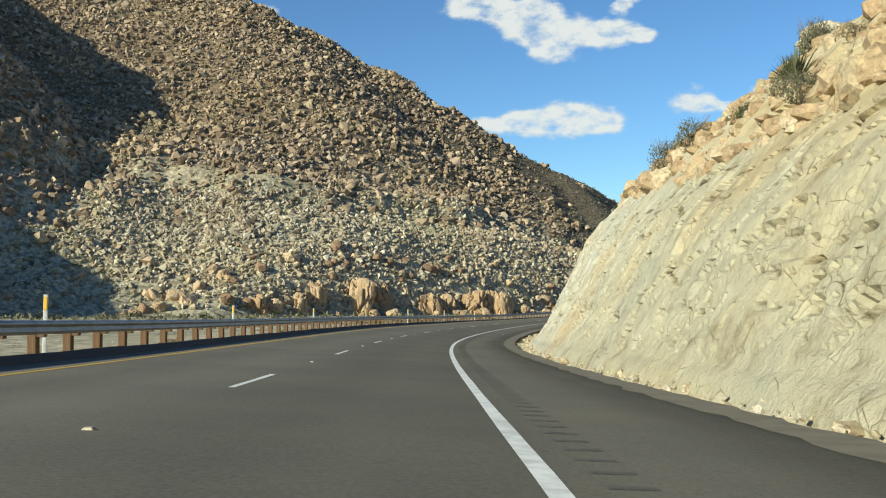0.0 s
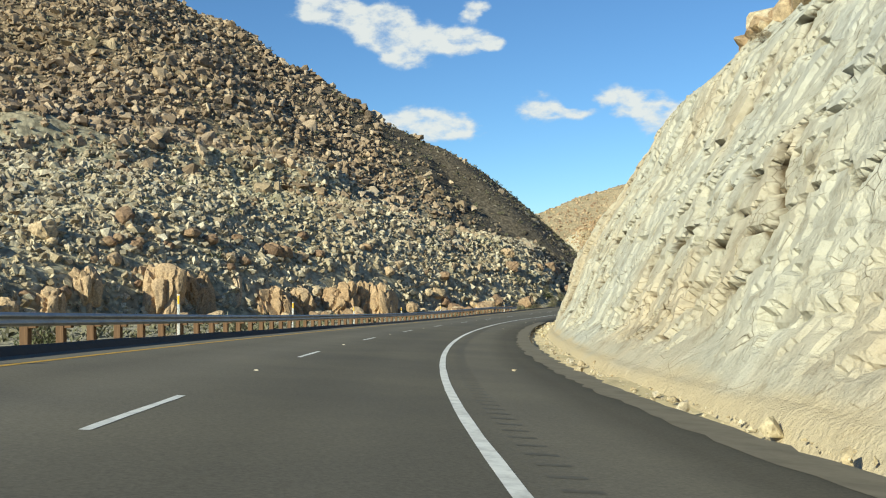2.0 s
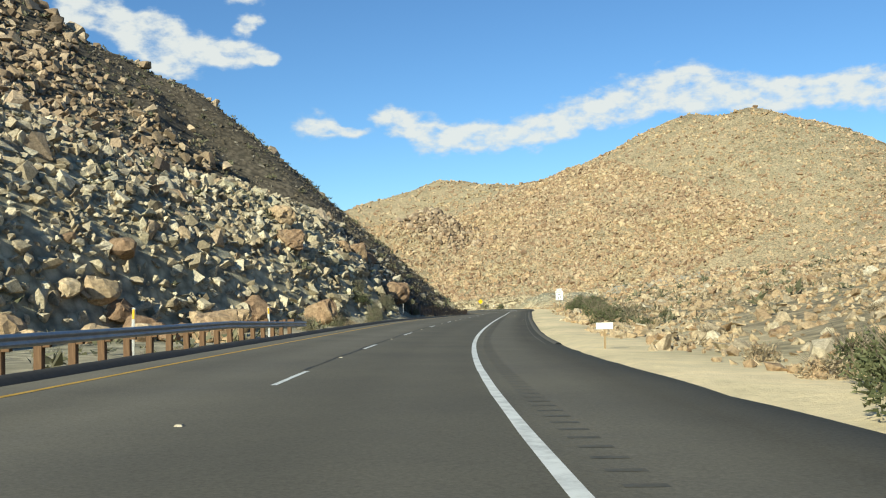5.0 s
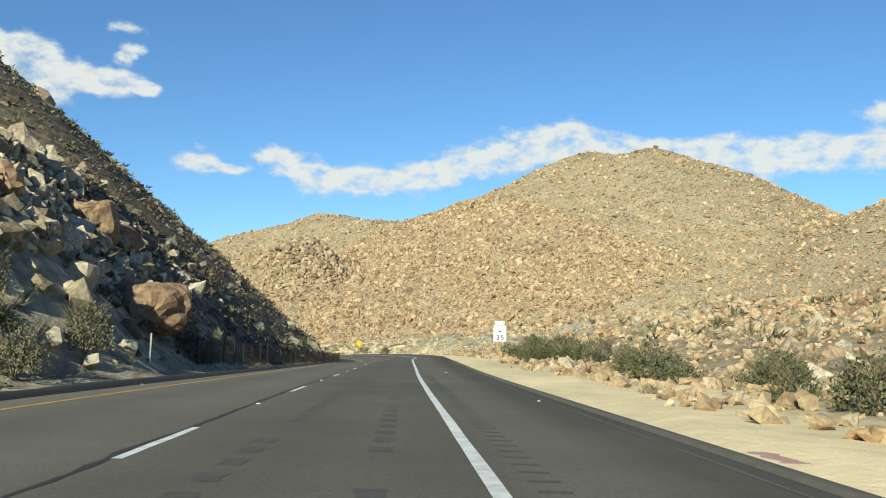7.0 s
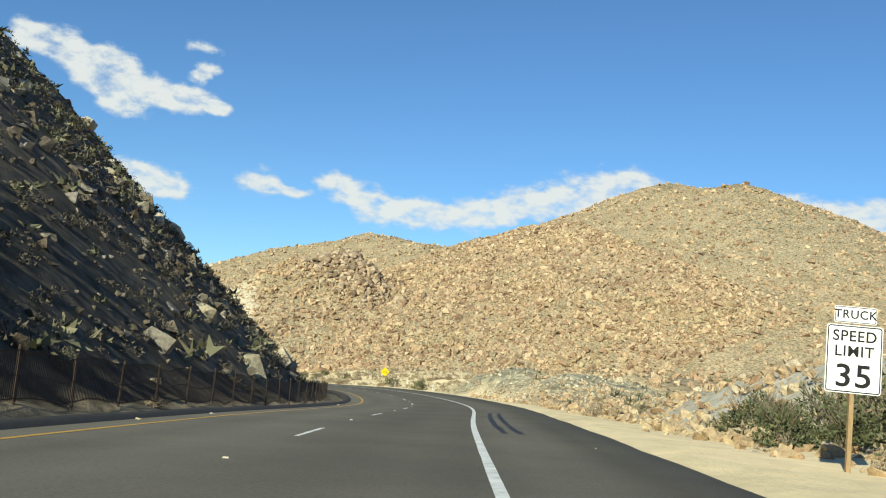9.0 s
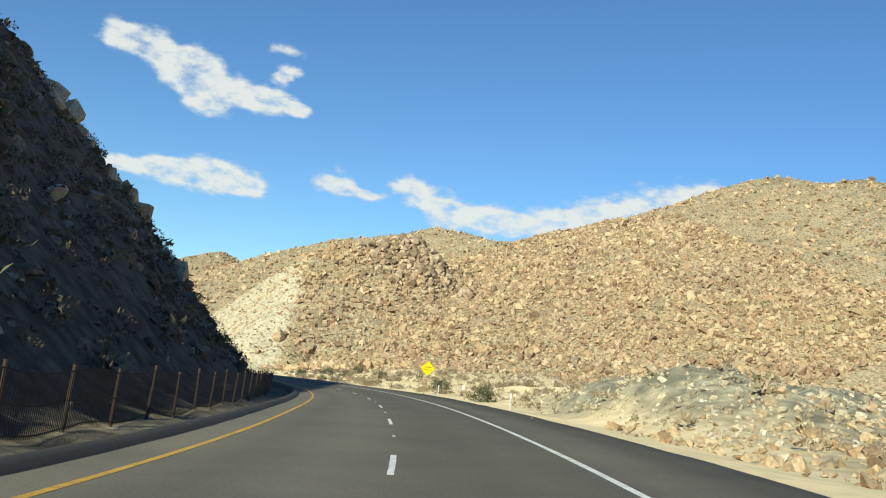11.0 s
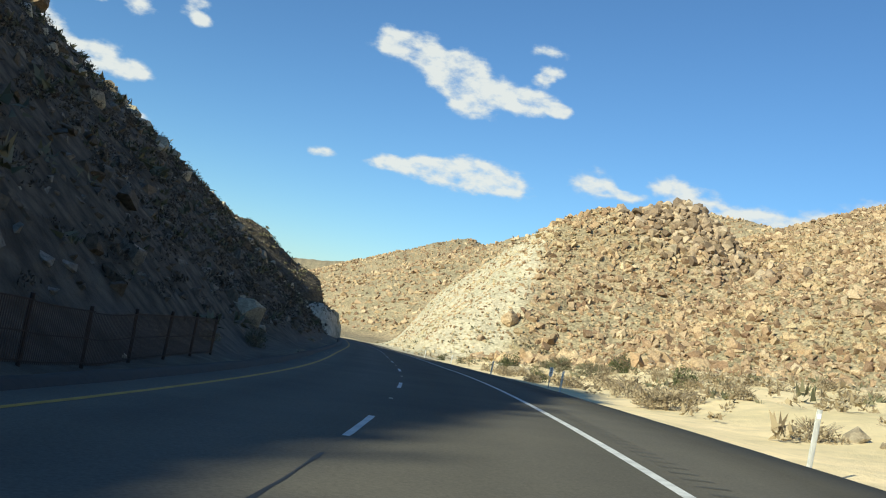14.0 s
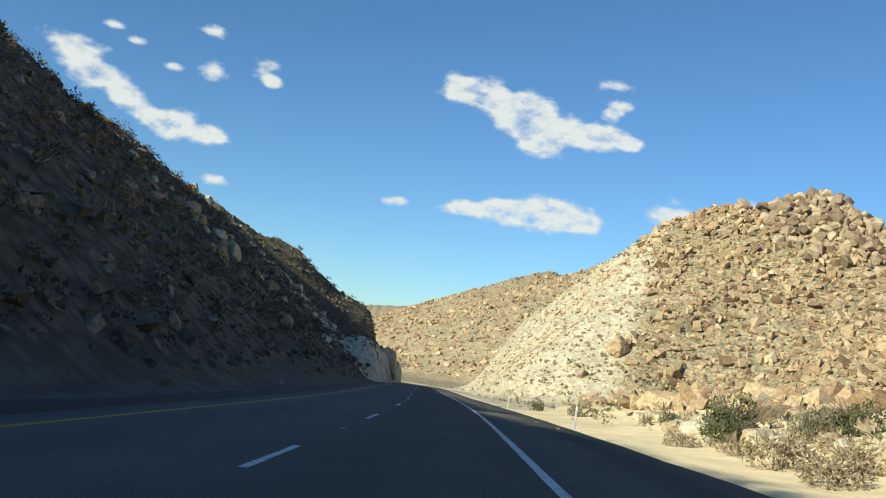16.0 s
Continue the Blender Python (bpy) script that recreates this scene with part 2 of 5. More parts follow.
def make_plain(name, col, rough=0.7, metal=0.0, worn=0.25, scale=6.0, under=None):
    """Paint, metal or wood with a little wear."""
    m, n, l, b = material(name, rough, metal)
    w = tex_noise(n, l, coords(n), scale, 5, 0.7)
    r = ramp(n, [(0.3, under or tuple(v * (1 - worn) for v in col)), (0.55, col), (0.8, tuple(min(1, v * (1 + worn * 0.4)) for v in col))])
    l.new(w, r.inputs[0])
    l.new(r.outputs[0], b.inputs["Base Color"])
    bump(n, l, b, w, 0.15, 0.01)
    return m


def make_wood(name, col):
    m, n, l, b = material(name, 0.85)
    mp = n.new("ShaderNodeMapping")
    mp.inputs["Scale"].default_value = (14, 14, 1.2)
    l.new(coords(n), mp.inputs[0])
    w = tex_noise(n, l, mp.outputs[0], 2.0, 6, 0.7)
    r = ramp(n, [(0.3, tuple(v * 0.55 for v in col)), (0.6, col), (0.8, tuple(v * 1.25 for v in col))])
    l.new(w, r.inputs[0])
    l.new(r.outputs[0], b.inputs["Base Color"])
    bump(n, l, b, w, 0.4, 0.01)
    return m


def make_leaf(name, cols, rough=0.8):
    m, n, l, b = material(name, rough)
    geo = n.new("ShaderNodeNewGeometry")
    r = ramp(n, [(0.0, cols[0]), (0.5, cols[1]), (1.0, cols[2])])
    l.new(geo.outputs["Random Per Island"], r.inputs[0])
    l.new(r.outputs[0], b.inputs["Base Color"])
    return m


GROUND, ASPHALT = make_ground(), make_asphalt()
WHITE = make_plain("worn_white_paint", (0.72, 0.72, 0.68), 0.7, worn=0.35, scale=3.0)
YELLOW_PAINT = make_plain("worn_yellow_paint", (0.55, 0.33, 0.06), 0.7, worn=0.35, scale=3.0)
TAR = make_plain("black_tar", (0.022, 0.021, 0.02), 0.6)
TAR_WORN = make_plain("worn_tar", (0.05, 0.047, 0.04), 0.75)
TYRE = make_plain("rubbed_asphalt", (0.096, 0.09, 0.073), 0.8)
DIKE_PALE = make_plain("dusty_asphalt_edge", (0.13, 0.117, 0.09), 0.85)
DUST = make_plain("dusty_asphalt", (0.175, 0.155, 0.115), 0.9, worn=0.3, scale=1.5)
DIKE = make_plain("dark_asphalt_dike", (0.05, 0.046, 0.04), 0.85)
GALV = make_plain("dull_galvanised_steel", (0.32, 0.33, 0.34), 0.5, 0.75, 0.3, 2.0)
WOOD_POST = make_wood("weathered_brown_wood", (0.17, 0.10, 0.055))
WOOD_SIGN = make_wood("bleached_timber", (0.36, 0.25, 0.13))
RUST = make_plain("rusty_steel", (0.065, 0.045, 0.034), 0.8, 0.2, 0.4, 5.0)
PLASTIC_WHITE = make_plain("white_plastic", (0.78, 0.78, 0.74), 0.5, worn=0.12)
AMBER = make_plain("amber_reflector", (0.75, 0.42, 0.03), 0.3, worn=0.1)
SIGN_WHITE = make_plain("white_sign_sheet", (0.82, 0.82, 0.80), 0.45, worn=0.06)
SIGN_YELLOW = make_plain("yellow_sign_sheet", (0.85, 0.58, 0.01), 0.45, worn=0.06)
SIGN_BLACK = make_plain("black_sign_ink", (0.015, 0.015, 0.015), 0.5)
PINK = make_plain("pink_marking_paint", (0.50, 0.30, 0.25), 0.8)
LEAF_GREEN = make_leaf("dusty_green_leaves", [(0.055, 0.065, 0.028), (0.09, 0.10, 0.045), (0.14, 0.145, 0.075)])
LEAF_DRY = make_leaf("dry_tan_brush", [(0.20, 0.15, 0.09), (0.30, 0.24, 0.15), (0.40, 0.33, 0.22)])
LEAF_OLIVE = make_leaf("olive_scrub", [(0.08, 0.08, 0.045), (0.14, 0.14, 0.08), (0.22, 0.20, 0.13)])
# brown brush, darkened further to stand in for the slope's shade
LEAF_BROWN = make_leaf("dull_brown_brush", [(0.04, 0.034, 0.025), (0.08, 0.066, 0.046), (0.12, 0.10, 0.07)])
BARK = make_wood("grey_bark", (0.22, 0.18, 0.13))

# ---- noise ----
def lattice(ix, iy, seed):
    h = (ix.astype(np.int64) * 374761393 + iy.astype(np.int64) * 668265263 + seed * 974634777) & 0xFFFFFFFF
    h = ((h ^ (h >> 13)) * 1274126177) & 0xFFFFFFFF
    return ((h ^ (h >> 16)) & 0xFFFFFF) / float(0xFFFFFF) * 2 - 1


def vnoise(x, y, seed=0):
    x, y = np.asarray(x, float), np.asarray(y, float)
    ix, iy = np.floor(x), np.floor(y)
    fx, fy = x - ix, y - iy
    ux, uy = fx * fx * (3 - 2 * fx), fy * fy * (3 - 2 * fy)
    a, b = lattice(ix, iy, seed), lattice(ix + 1, iy, seed)
    c, d = lattice(ix, iy + 1, seed), lattice(ix + 1, iy + 1, seed)
    return (a * (1 - ux) + b * ux) * (1 - uy) + (c * (1 - ux) + d * ux) * uy


def fbm(x, y, octaves=4, seed=0, ridged=False):
    total, amp, norm = 0.0, 1.0, 0.0
    for k in range(octaves):
        n = vnoise(x * 2 ** k + 17.3 * k, y * 2 ** k - 9.1 * k, seed + k)
        total = total + amp * ((1 - 2 * np.abs(n)) if ridged else n)
        norm += amp
        amp *= 0.5
    return total / norm


def smooth(a, b, x):
    t = np.clip((np.asarray(x, float) - a) / (b - a), 0, 1)
    return t * t * (3 - 2 * t)


def smin(a, b, k):
    h = np.clip(0.5 + 0.5 * (b - a) / k, 0, 1)
    return b * (1 - h) + a * h - k * h * (1 - h)


def smax(a, b, k):
    return -smin(-a, -b, k)



# ---- the road's line: its right edge line runs beside the walk and on beyond it ----
KNOT0, KNOT = -5.0, 40.0
ASIDE = [0.71, 0.84, 1.04, 1.34, 1.12, 0.82, 0.92, 0.69, 0.98, 3.13, 2.63, 2.4, 2.05, 1.3, 1.24, 1.2, 1.2, 1.2, 1.2, 1.2]
RISE = [0.22, 0.13, -0.06, -0.02, -0.02, -0.13, -0.06, -0.13, -0.05, -0.29, -0.03, 0.04, -0.07, 0.01, 0.04, 0.1, 0.1, 0.1, 0.1, 0.1]
BANK = [-0.029, -0.058, -0.084, -0.049, -0.014, -0.025, -0.024, 0.006, 0.055, 0.08, 0.085, 0.094, 0.076, 0.048, 0.018, -0.008, -0.015, 0.0, 0.0, 0.0]


def knots(v, x):
    v = np.array(v)
    x = np.clip((np.asarray(x, float) - KNOT0) / KNOT, 0, len(v) - 1.001)
    i = x.astype(int)
    t = x - i
    p0, p1, p2, p3 = v[np.maximum(i - 1, 0)], v[i], v[i + 1], v[np.minimum(i + 2, len(v) - 1)]
    return 0.5 * (2 * p1 + (p2 - p0) * t + (2 * p0 - 5 * p1 + 4 * p2 - p3) * t ** 2 + (3 * p1 - 3 * p2 + p3 - p0) * t ** 3)


def build_line():
    tt = np.arange(0, 16.001, 0.1)
    times = [t for t, _ in STOPS]
    base = np.array([list(m.translation) for _, m in STOPS])
    out = np.stack([np.polyval(np.polyfit(times, base[:, k], 7), tt) for k in range(3)], 1)
    d0, d1 = out[2] - out[0], out[-1] - out[-6]
    d0, d1 = d0 / np.linalg.norm(d0), d1 / np.linalg.norm(d1)
    before = [out[0] - d0 * k * 3.0 for k in range(30, 0, -1)]
    after, p, head = [], out[-1].copy(), math.atan2(d1[0], d1[1])
    for k in range(1, 520):
        far = 3.0 * k
        head += radians(-0.045 if far < 70 else (0.0 if far < 250 else (-0.14 if far < 620 else 0.0))) * 3.0
        p = p + 3.0 * np.array([math.sin(head), math.cos(head), -0.052 if far < 400 else -0.02])
        after.append(p.copy())
    line = np.concatenate([before, out, after])
    seg = np.r_[0, np.cumsum(np.linalg.norm(np.diff(line[:, :2], axis=0), axis=1))]
    s = np.arange(0, seg[-1], 1.5)
    line = np.stack([np.interp(s, seg, line[:, k]) for k in range(3)], 1)
    s = s - seg[30]
    tan = np.gradient(line, axis=0)
    tan[:, 2] = 0
    tan /= np.linalg.norm(tan, axis=1)[:, None]
    side = np.stack([tan[:, 1], -tan[:, 0], 0 * tan[:, 0]], 1)
    aside = knots(ASIDE, s)
    line = line + side * aside[:, None]
    line[:, 2] += -1.125 + knots(RISE, s) + knots(BANK, s) * aside
    return s, line


S, LINE = build_line()
TAN = np.gradient(LINE, axis=0)
TAN[:, 2] = 0
TAN /= np.linalg.norm(TAN, axis=1)[:, None]
SIDE = np.stack([TAN[:, 1], -TAN[:, 0], 0 * TAN[:, 0]], 1)     # to the right

# offsets from the right edge line
DASHES, YELLOW = -3.66, -7.3
LEFT_PAVED, RIGHT_PAVED = -8.6, 3.4


def near_road(x, y):
    """For places: the distance along the road, to the right of its edge line, and the line's height there."""
    x, y = np.ravel(x), np.ravel(y)
    idx = np.empty(len(x), int)
    cs = LINE[::2]
    for a in range(0, len(x), 20000):
        dx = x[a:a + 20000, None] - cs[None, :, 0]
        dy = y[a:a + 20000, None] - cs[None, :, 1]
        idx[a:a + 20000] = np.argmin(dx * dx + dy * dy, 1) * 2
    idx = np.clip(idx, 0, len(LINE) - 1)
    dx, dy = x - LINE[idx, 0], y - LINE[idx, 1]
    along = dx * TAN[idx, 0] + dy * TAN[idx, 1]
    u = dx * SIDE[idx, 0] + dy * SIDE[idx, 1]
    far = np.hypot(dx, dy)
    u = np.where((np.abs(u) > 0.5) & (np.abs(along) > 3), np.sign(u) * far, u)
    s = S[idx] + np.clip(along, -1.6, 1.6)
    return s, u, np.interp(s, S, LINE[:, 2])


def road_point(s, u, up=0.0):
    s, u = np.broadcast_arrays(np.asarray(s, float), np.asarray(u, float))
    p = np.stack([np.interp(s, S, LINE[:, k]) for k in range(3)], -1)
    r = np.stack([np.interp(s, S, SIDE[:, k]) for k in range(2)], -1)
    return np.stack([p[..., 0] + r[..., 0] * u, p[..., 1] + r[..., 1] * u, p[..., 2] + knots(BANK, s) * np.clip(u, -13, 8) + up], -1)


def tent(x, y, ridge, slope, k=6.0, round_top=8.0):
    """A mountain under a ridge: points (x, y, z) joined by straight crests, falling off at a slope."""
    z = None
    for (ax, ay, az), (bx, by, bz) in zip(ridge[:-1], ridge[1:]):
        ex, ey = bx - ax, by - ay
        t = np.clip(((x - ax) * ex + (y - ay) * ey) / (ex * ex + ey * ey), 0, 1)
        d = np.hypot(x - ax - t * ex, y - ay - t * ey)
        f = az + t * (bz - az) - slope * (np.sqrt(d * d + round_top ** 2) - round_top)
        z = f if z is None else smax(z, f, k)
    return z


LEFT = [(-420, 320, 128), (-230, 345, 122), (-82, 361, 104), (-30, 377, 80), (0, 373, 62), (20, 369, 47), (45, 365, 37), (62, 378, 32.3), (74, 405, 27), (88, 450, 13.5), (98, 500, 7.2),
        (105, 540, 0.3), (109, 580, -2.7), (113, 620, -4.5), (119, 680, -5.5), (116, 720, -16), (108, 760, -30)]
# unseen spur left of the view, added to throw shade on the hillside
SHADE_SPUR = [(-226, 292, 142), (-176, 226, 107), (-140, 160, 50), (-126, 140, 34), (-112, 112, 24), (-92, 70, 8)]
APRON = [(-200, 250, 60), (-60, 258, 34), (-7, 256, 17), (30, 262, 4), (52, 276, 1), (66, 300, 2)]
MAIN = [(320, 775, 36), (376, 782, 62), (414, 769, 76), (450, 755, 91), (490, 742, 114), (530, 705, 117), (545, 680, 103), (556, 650, 66), (575, 620, 49), (585, 592, 52), (525, 485, 66), (560, 380, 92), (600, 250, 110)]
KNOB = [(196, 735, 6), (214, 738, 17), (236, 744, 27), (268, 750, 34), (290, 752, 27), (320, 775, 36)]
BACK = [(285, 1120, 12), (317, 1128, 38), (359, 1146, 77), (457, 1151, 105), (503, 1051, 92), (470, 900, 78), (426, 830, 72)]
PEAK = [(110, 1420, -26), (167, 1400, 5), (205, 1415, -13), (250, 1456, 42), (291, 1454, 66), (350, 1440, 48), (450, 1400, 30), (560, 1340, 20)]
SPUR = [(92, 670, 2.5), (101, 680, -1.5), (114, 688, -6), (125, 692, -13), (134, 694, -18), (141, 694, -24.5)]
RANGE = [(-300, 2240, 0), (60, 2270, 18), (166, 2276, 34), (300, 2260, 42), (700, 2200, 30)]


# the cutting's profile: heights over the road at distances from the edge line, at places along it
CUT_S, CUT_U = [10, 35, 60, 85, 110, 130, 146], [4.6, 5.2, 6.2, 7.2, 8.5, 10, 12, 15, 20, 30, 60, 120]
CUT_H = [[0, 0.5, 2.2, 4.0, 5.8, 7.4, 9.3, 11.7], [0, 0.5, 2.2, 4.1, 6.1, 7.7, 9.6, 12.6], [0, 0.4, 2.1, 4.4, 7.3, 9.1, 10.9, 12.9], [0, 0.3, 1.3, 3.3, 6.1, 8.4, 11.0, 14.3],
         [0, 0.3, 1.3, 3.6, 6.2, 8.6, 12.7, 15.0], [0, 0.2, 2.9, 5.4, 7.6, 9.4, 12.3, 14.5], [0, 0.1, 2.4, 6.4, 7.4, 8.2, 10.4, 16.0]]
CUT_H = np.array([h + [h[-1] + 3.0, h[-1] + 7.6, h[-1] + 17, h[-1] + 22] for h in CUT_H])


def cut_height(s, u):
    """Height of the rock cutting over the road, by the distances along and from the edge line."""
    s, u = np.asarray(s, float), np.asarray(u, float)
    k = np.interp(s, CUT_S, np.arange(len(CUT_S)))
    i = np.clip(k.astype(int), 0, len(CUT_S) - 2)
    w = k - i
    j = np.clip(np.searchsorted(CUT_U, u) - 1, 0, len(CUT_U) - 2)
    v = np.clip((u - np.array(CUT_U)[j]) / np.diff(CUT_U)[j], 0, 1)
    at = lambda a: CUT_H[a, j] * (1 - v) + CUT_H[a, j + 1] * v
    return np.minimum(at(i) * (1 - w) + at(i + 1) * w, np.clip((148.7 - s) / 0.28, 0, None))


def height(x, y):
    x, y = np.ravel(x).astype(float), np.ravel(y).astype(float)
    s, u, zr = near_road(x, y)
    wob = fbm(x / 70, y / 70, 4, 3)
    rough = fbm(x / 16, y / 16, 4, 9, True)
    fine = fbm(x / 5, y / 5, 3, 31)
    floor = zr + knots(BANK, s) * np.clip(u, -13, 8)
    right, left = u - RIGHT_PAVED, LEFT_PAVED - u
    # right of the road: sandy shoulder, shallow wash, a low outcrop, then the mountains
    wash = smooth(4, 14, right) * smooth(150, 190, s) * (1 - smooth(330, 395, s))
    z_right = floor - 0.12 * smooth(0, 1.5, right) + (0.17 * np.clip(right - 5, 0, 80) - 0.3) * wash + (0.7 * wob + 0.25 * fine) * smooth(4, 14, right)
    z_right -= np.clip(knots(BANK, s), 0, 1) * np.clip(u - 3.8, 0, 4.2) * smooth(190, 220, s)
    crop = np.exp(-((s - 408) / 16) ** 2) * smooth(4.5, 10, right) * (1 - smooth(22, 40, right))
    z_right += crop * (3.4 + 1.2 * fine)
    z_right += smooth(408, 445, s) * (1 - smooth(600, 650, s)) * (np.clip(0.15 * (right - 3.5), 0, 6.0) + 0.5 * fine * smooth(4, 10, right))
    hump = np.exp(-((s - 345) / 22) ** 2) * smooth(10, 16, right) * (1 - smooth(30, 50, right))
    z_right += 3.0 * hump
    z_right = z_right + np.where(s < 150, np.clip(cut_height(s + 1.5, u - 1.0) - 0.6, 0, None), 0)
    big = np.full_like(x, -999.0)
    for ridge, slope in ((MAIN, 0.50), (KNOB, 0.66), (BACK, 0.46), (PEAK, 0.46), (RANGE, 0.25)):
        form = tent(x, y, ridge, slope)
        if ridge is KNOB:   # its end is cut away beside the road
            form = smin(form, -17 + 1.06 * (x - 183), 3.0)
        big = smax(big, form, 3)
    big = big + (4.5 * wob + 1.8 * rough - 1.0) * smooth(300, 700, y) + 0.6 * fine
    wide = np.interp(s, [740, 820, 900], [0, 20, 90])
    gate = smooth(6.5, 13 + wide, right)
    z_right = np.where(big > z_right - 6, z_right + gate * (smax(z_right, big, 5) - z_right), z_right)
    # left of the road: a gully behind the rail, then the hillside
    early = 1 - smooth(225, 275, s)
    dip = smooth(1.0, 3.0, left) * early
    foot = np.interp(s, [100, 149, 168, 188, 210, 232, 262], [58, 50, 41, 31, 22, 14, 2.6]) + 1.0 * wob
    dl = left - foot
    steep = np.interp(s, [300, 360, 411, 440, 465, 500], [0.97, 0.86, 0.93, 1.06, 1.09, 0.82]) + 0.13 * early
    face = steep * dl + 3.0 * early * smooth(0, 3, dl) + 0.6 * rough * smooth(0, 6, dl)
    top = smax(tent(x, y, LEFT, 0.78, 1.0), smax(tent(x, y, APRON, 0.45, 2.0), tent(x, y, SHADE_SPUR, 1.0, 2.0), 2.0), 3.0) - 1.0 + (3.5 * wob + 2.0 * rough) * smooth(0, 25, dl)
    hill = smin(floor + face, top, 4.0) + 0.5 * fine * smooth(1, 5, dl)
    # an old bench across the hillside, and crags
    bench = hill - np.interp(x, [-100, -72, -50, -25, 0, 41], [23.5, 21, 16.7, 13.9, 11.6, 8.5]) - 1.5 * wob
    on_hill = early * smooth(8, 16, dl)
    hill = hill + on_hill * (1.9 * np.tanh(bench / 0.9) * np.exp(-(bench / 5) ** 2) + 1.6 * np.clip(fbm(x / 20, y / 20, 3, 87, True), -0.3, 1))
    ground_l = floor - 0.1 * smooth(0, 1.0, left) - 0.7 * dip + 0.2 * fine * smooth(2, 5, left)
    knoll = tent(x, y, [(139, 632, -24), (140, 652, -25)], 1.1, 2.0, 2.0) + 0.7 * fine
    spur = tent(x, y, SPUR, 0.8, 2.0, 3.0) + 1.5 * rough + 0.8 * fine
    hill = np.maximum(hill, np.where((left > 3) & (s > 560), floor + smooth(3, 9, left) * (spur - floor), -999.0))
    far_l = np.where(y > 760, floor + smooth(4, 20 + wide, left) * (np.maximum(big, floor) - floor), -999.0)
    z_left = smax(ground_l, np.maximum(np.where(dl > -1, np.maximum(hill, far_l), -999.0), np.where(left > 1.5, knoll, -999)), 0.6)
    z = np.where(u > -2, z_right, z_left)
    return z, s, u, floor


def grid_lines(lo, hi, a, b, fine, coarse):
    left, step, v = [], fine, a
    while v > lo:
        step = min(step * 1.15, coarse)
        v -= step
        left.append(v)
    right, step, v = [], fine, b
    while v < hi:
        step = min(step * 1.15, coarse)
        v += step
        right.append(v)
    return np.array(left[::-1] + list(np.arange(a, b + fine * 0.5, fine)) + right)


gx = grid_lines(-1500, 2600, -130, 320, 2.0, 60)
gy = grid_lines(-500, 3600, -30, 1150, 2.2, 60)
XX, YY = np.meshgrid(gx, gy, indexing="ij")
ZZ, SS, UU, FF = height(XX, YY)
ZZ = np.where((UU > LEFT_PAVED - 0.4) & (UU < RIGHT_PAVED + 0.6), FF - 0.45, ZZ)
ZG = ZZ.reshape(XX.shape)


def ground_at(x, y):
    """The ground's height, between its mesh's points."""
    i = np.clip(np.searchsorted(gx, x) - 1, 0, len(gx) - 2)
    j = np.clip(np.searchsorted(gy, y) - 1, 0, len(gy) - 2)
    a, b = (x - gx[i]) / (gx[i + 1] - gx[i]), (y - gy[j]) / (gy[j + 1] - gy[j])
    return (ZG[i, j] * (1 - a) + ZG[i + 1, j] * a) * (1 - b) + (ZG[i, j + 1] * (1 - a) + ZG[i + 1, j + 1] * a) * b

# ---- mesh helpers ----
def fast_mesh(name, verts, faces, mats=(), flat=True, mat_index=None):
    """A mesh from arrays; faces all of one size."""
    verts, faces = np.asarray(verts, np.float32), np.asarray(faces, np.int32)
    me = bpy.data.meshes.new(name)
    n, k = faces.shape
    me.vertices.add(len(verts))
    me.vertices.foreach_set("co", verts.ravel())
    me.loops.add(n * k)
    me.loops.foreach_set("vertex_index", faces.ravel())
    me.polygons.add(n)
    me.polygons.foreach_set("loop_start", np.arange(0, n * k, k, dtype=np.int32))
    me.polygons.foreach_set("use_smooth", np.full(n, not flat))
    for m in mats:
        me.materials.append(m)
    if mat_index is not None:
        me.polygons.foreach_set("material_index", np.asarray(mat_index, np.int32))
    me.update(calc_edges=True)
    return me


def grid_faces(nx, ny):
    i = np.arange(nx - 1)[:, None] * ny + np.arange(ny - 1)[None, :]
    return np.stack([i, i + ny, i + ny + 1, i + 1], -1).reshape(-1, 4)


def part(name, bm, mat, parent=None, label="", flat=True):
    me = bpy.data.meshes.new(name)
    bm.to_mesh(me)
    bm.free()
    me.materials.append(mat)
    if not flat:
        me.polygons.foreach_set("use_smooth", [True] * len(me.polygons))
    ob = new(name, me)
    ob.parent = parent
    if label:
        tagged(ob, label)
    return ob


def box(bm, size, at, bevel=0.0, m=None):
    made = bmesh.ops.create_cube(bm, size=1.0)["verts"]
    bmesh.ops.scale(bm, vec=size, verts=made)
    if bevel:
        edges = list({e for v in made for e in v.link_edges})
        made = list({v for f in bmesh.ops.bevel(bm, geom=edges, offset=bevel, segments=1, affect="EDGES")["faces"] for v in f.verts} | {v for v in made if v.is_valid})
    bmesh.ops.translate(bm, vec=at, verts=made)
    if m is not None:
        bmesh.ops.transform(bm, matrix=m, verts=made)
    return made


